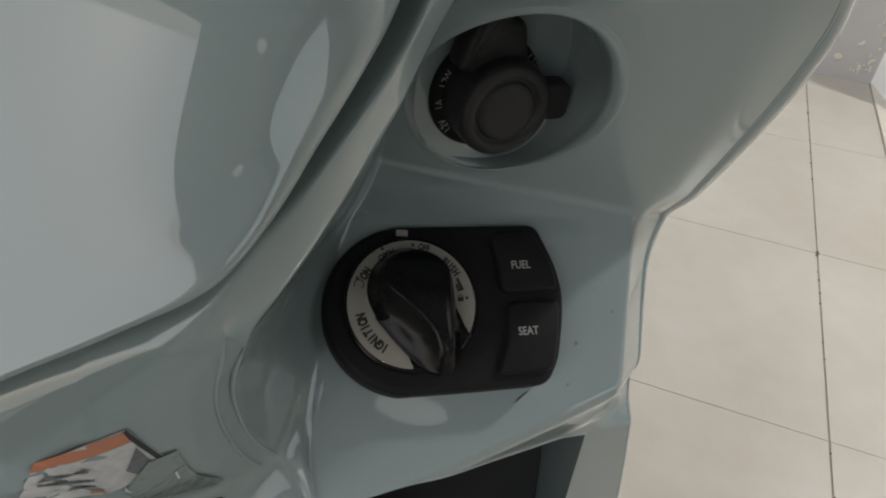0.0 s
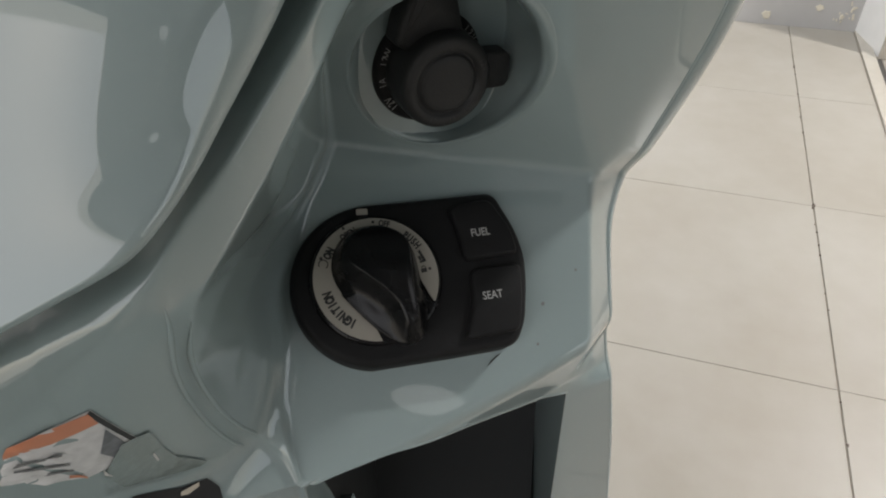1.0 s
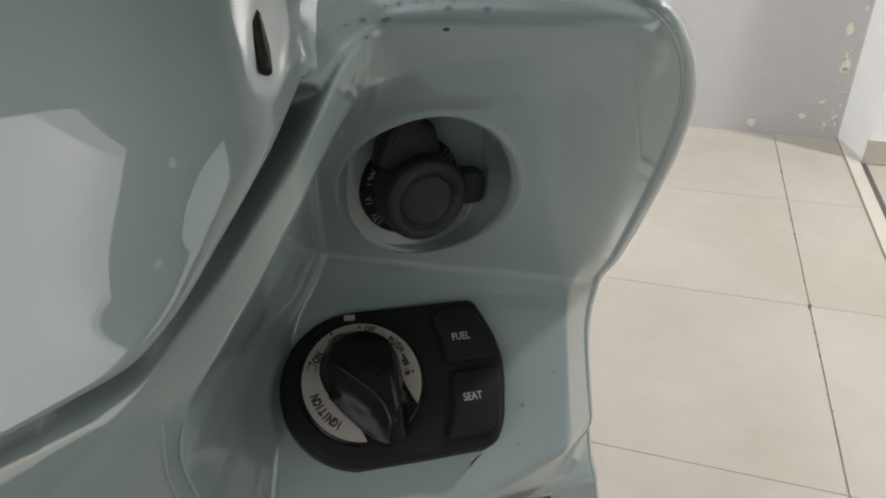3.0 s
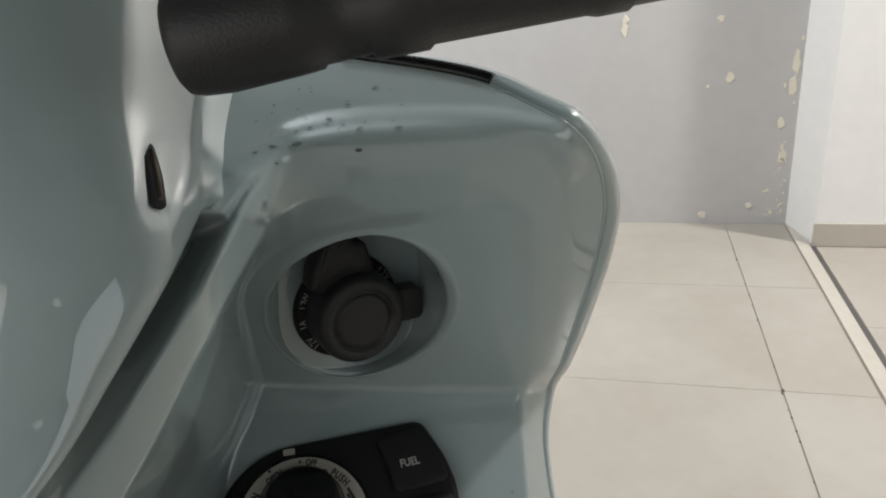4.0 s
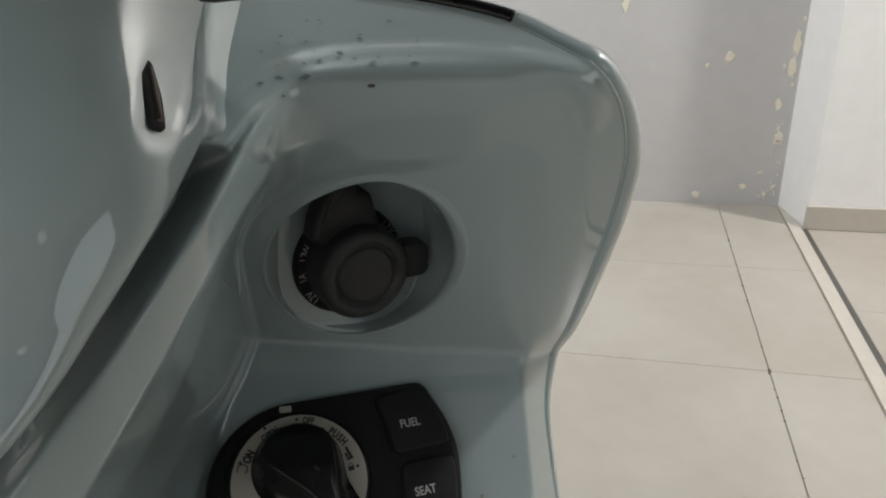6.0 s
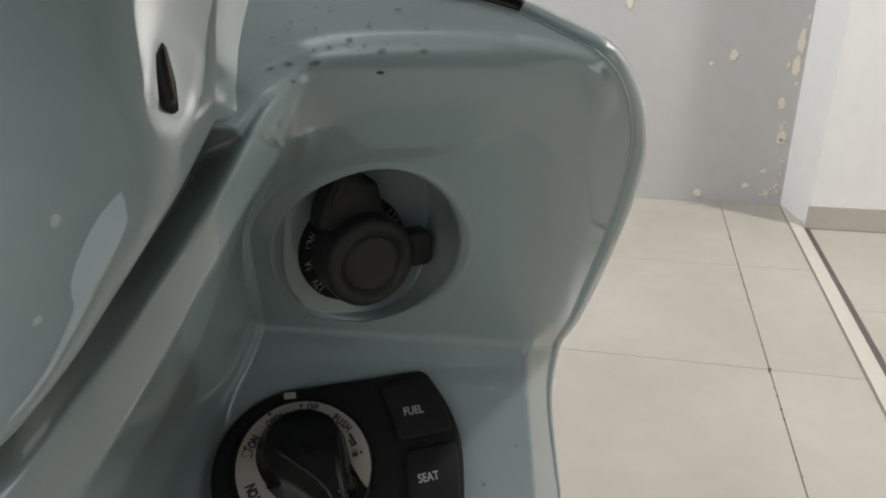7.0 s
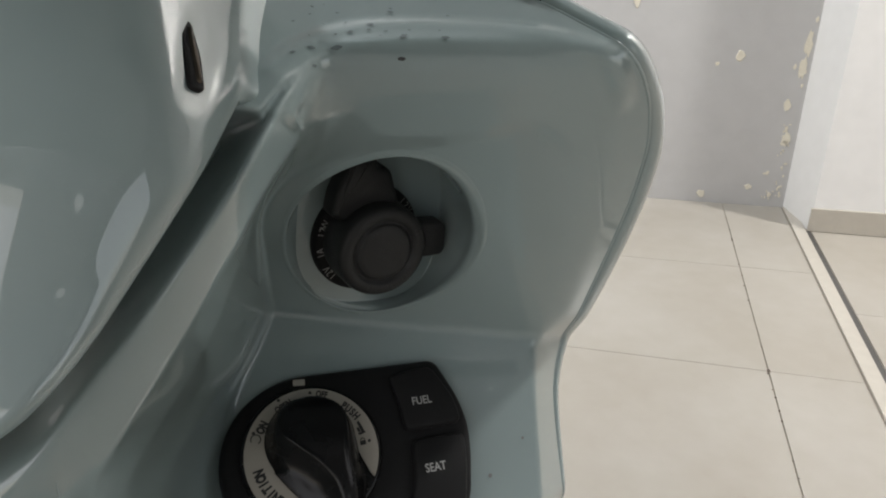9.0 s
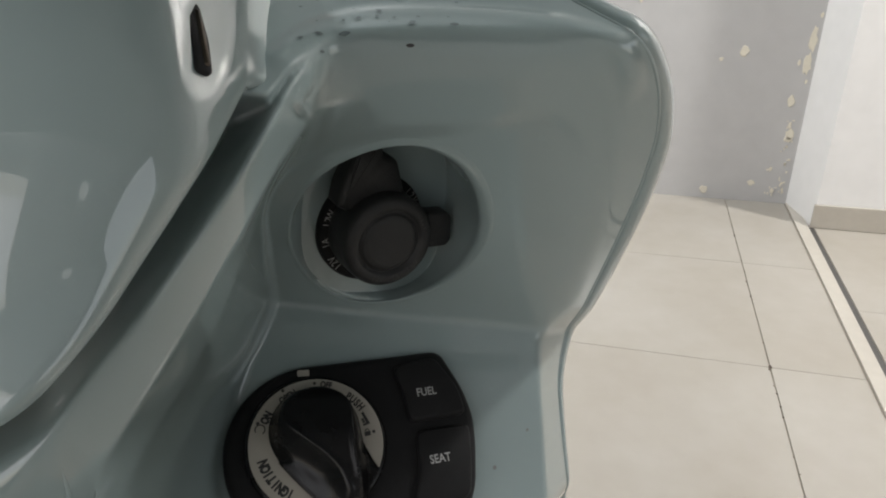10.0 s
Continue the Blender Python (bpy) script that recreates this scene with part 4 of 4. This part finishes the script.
# Unseen panel added to brighten the reflection in the lower left face.
part("lower_reflector", shell([(0.10, 0.66, 0.0), (0.12, 0.55, 0.0), (0.15, 0.42, 0.0), (0.17, 0.33, 0.0)], 0.15, 0.20), PAINT, scooter).modifiers.new("wall", "SOLIDIFY").thickness = 0.003
# Unseen board; its width and pale paint are set for the panel's reflections.
part("unseen_floorboard", shell([(0.16, 0.34, 0.03), (0.0, 0.30, 0.0), (-0.30, 0.29, 0.0), (-0.42, 0.32, 0.0)], 0.26, 0.29), PAINT, scooter).modifiers.new("wall", "SOLIDIFY").thickness = 0.03
part("seat_body", shell([(-0.42, 0.29, 0.0), (-0.44, 0.62, 0.03), (-0.50, 0.74, 0.02), (-0.85, 0.78, 0.0), (-1.15, 0.76, 0.05), (-1.22, 0.60, 0.08), (-1.15, 0.42, 0.05)], 0.13, 0.14), RUBBER, scooter).modifiers.new("wall", "SOLIDIFY").thickness = 0.02


def wheel(f):
    bm = bmesh.new()
    c = Vector((SIT.x, SIT.y, 0.225)) + FWD * f
    rows = []
    for k in range(40):
        a = 2 * math.pi * k / 40
        d = FWD * math.cos(a) + Vector((0, 0, math.sin(a)))
        rows.append([bm.verts.new(c + d * (0.18 + 0.045 * math.cos(b)) + AU * 0.05 * math.sin(b)) for b in np.linspace(0, 2 * math.pi, 14, endpoint=False)])
    for i in range(40):
        for j in range(14):
            bm.faces.new((rows[i][j], rows[(i + 1) % 40][j], rows[(i + 1) % 40][(j + 1) % 14], rows[i][(j + 1) % 14]))
    tyre = part("wheel", bm, RUBBER, scooter)
    bm = bmesh.new()
    bmesh.ops.create_cone(bm, cap_ends=True, segments=32, radius1=0.15, radius2=0.15, depth=0.05)
    bmesh.ops.transform(bm, matrix=Matrix.Translation(c) @ AU.to_track_quat("Z", "Y").to_matrix().to_4x4(), verts=bm.verts)
    part("rim", bm, DOORTRACK, tyre)


wheel(0.34), wheel(-0.95)
bm = bmesh.new()
bmesh.ops.create_cone(bm, cap_ends=True, segments=20, radius1=0.028, radius2=0.028, depth=0.62)
bmesh.ops.transform(bm, matrix=look(Vector((SIT.x, SIT.y, 0.53)) + FWD * 0.225, Vector((SIT.x, SIT.y, 0.225)) + FWD * 0.34), verts=bm.verts)
part("fork", bm, DOORTRACK, scooter)

# ---- chips in the wall paint ----
def chip(x, z, sx, sz, seed):
    r = random.Random(seed)
    bm = bmesh.new()
    n = 14
    pts = [(x + sx * math.cos(2 * math.pi * k / n) * r.uniform(0.6, 1.15), z + sz * math.sin(2 * math.pi * k / n) * r.uniform(0.6, 1.15)) for k in range(n)]
    back, fr = [bm.verts.new((a, WALL_Y - 0.0005, b)) for a, b in pts], [bm.verts.new((x + (a - x) * 0.85, WALL_Y - 0.003, z + (b - z) * 0.85)) for a, b in pts]
    for k in range(n):
        bm.faces.new((back[k], back[(k + 1) % n], fr[(k + 1) % n], fr[k]))
    bm.faces.new(fr)
    part("plaster_chip", bm, CHIP, wall, smooth=False)

CHIPS = [(-0.018, 0.576, 0.016, 0.022), (-0.094, 0.544, 0.009, 0.009), (0.201, 0.62, 0.013, 0.055), (0.198, 0.535, 0.015, 0.045), (0.170, 0.541, 0.007, 0.012), (0.205, 0.472, 0.005, 0.010),
         (0.169, 0.400, 0.014, 0.024), (0.186, 0.270, 0.019, 0.036), (0.181, 0.31, 0.008, 0.014), (0.085, 0.077, 0.016, 0.013), (-0.086, 0.036, 0.016, 0.017), (0.145, 0.137, 0.007, 0.010),
         (0.164, 0.048, 0.010, 0.012), (-0.064, 0.788, 0.015, 0.014), (-0.400, 0.765, 0.015, 0.030), (-0.398, 0.80, 0.012, 0.018), (0.213, 0.704, 0.006, 0.012)]
for k, c in enumerate(CHIPS):
    chip(*c, k)
r = random.Random(9)
for k in range(34):
    chip(0.205 - abs(r.gauss(0, 0.03)), r.uniform(0.02, 0.33), r.uniform(0.002, 0.006), r.uniform(0.002, 0.008), 40 + k)

# ---- floor tiles ----
def tile(x0, y0, x1, y1):
    bm = bmesh.new()
    g, k = 0.0018, 0.0006
    box(bm, (x0 + g, y0 + k, -0.004), (x1 - g, y1 - k, 0.0), 0.0007)
    return part("tile", bm, TILE, floor, smooth=False)


for i in range(-6, 1):
    for j in range(-6, 2):
        x0, y0 = i * TILE_W, j * TILE_W
        tile(x0, y0, min(x0 + TILE_W, STRIP_X), min(y0 + TILE_W, WALL_Y))
for i in range(0, 7):
    for j in range(-6, 2):
        tile(0.281 + i * TILE_W, 0.954 - (2 - j) * TILE_W, 0.281 + (i + 1) * TILE_W, 0.954 - (1 - j) * TILE_W)
stain = random.Random(3)
for x, y, r in [(0.0, 0.0, 0.0055)] + [(stain.gauss(0, 0.0012), stain.uniform(-0.9, 1.1), stain.uniform(0.0015, 0.0032)) for _ in range(26)]:
    bm = bmesh.new()
    bm.faces.new([bm.verts.new((x + r * math.cos(a) * stain.uniform(0.6, 1.1), y + r * math.sin(a) * stain.uniform(0.8, 2.2), 0.0004)) for a in np.linspace(0, 2 * math.pi, 9)[:-1]])
    part_raw("joint_stain", bm, GRIME, floor, smooth=False)
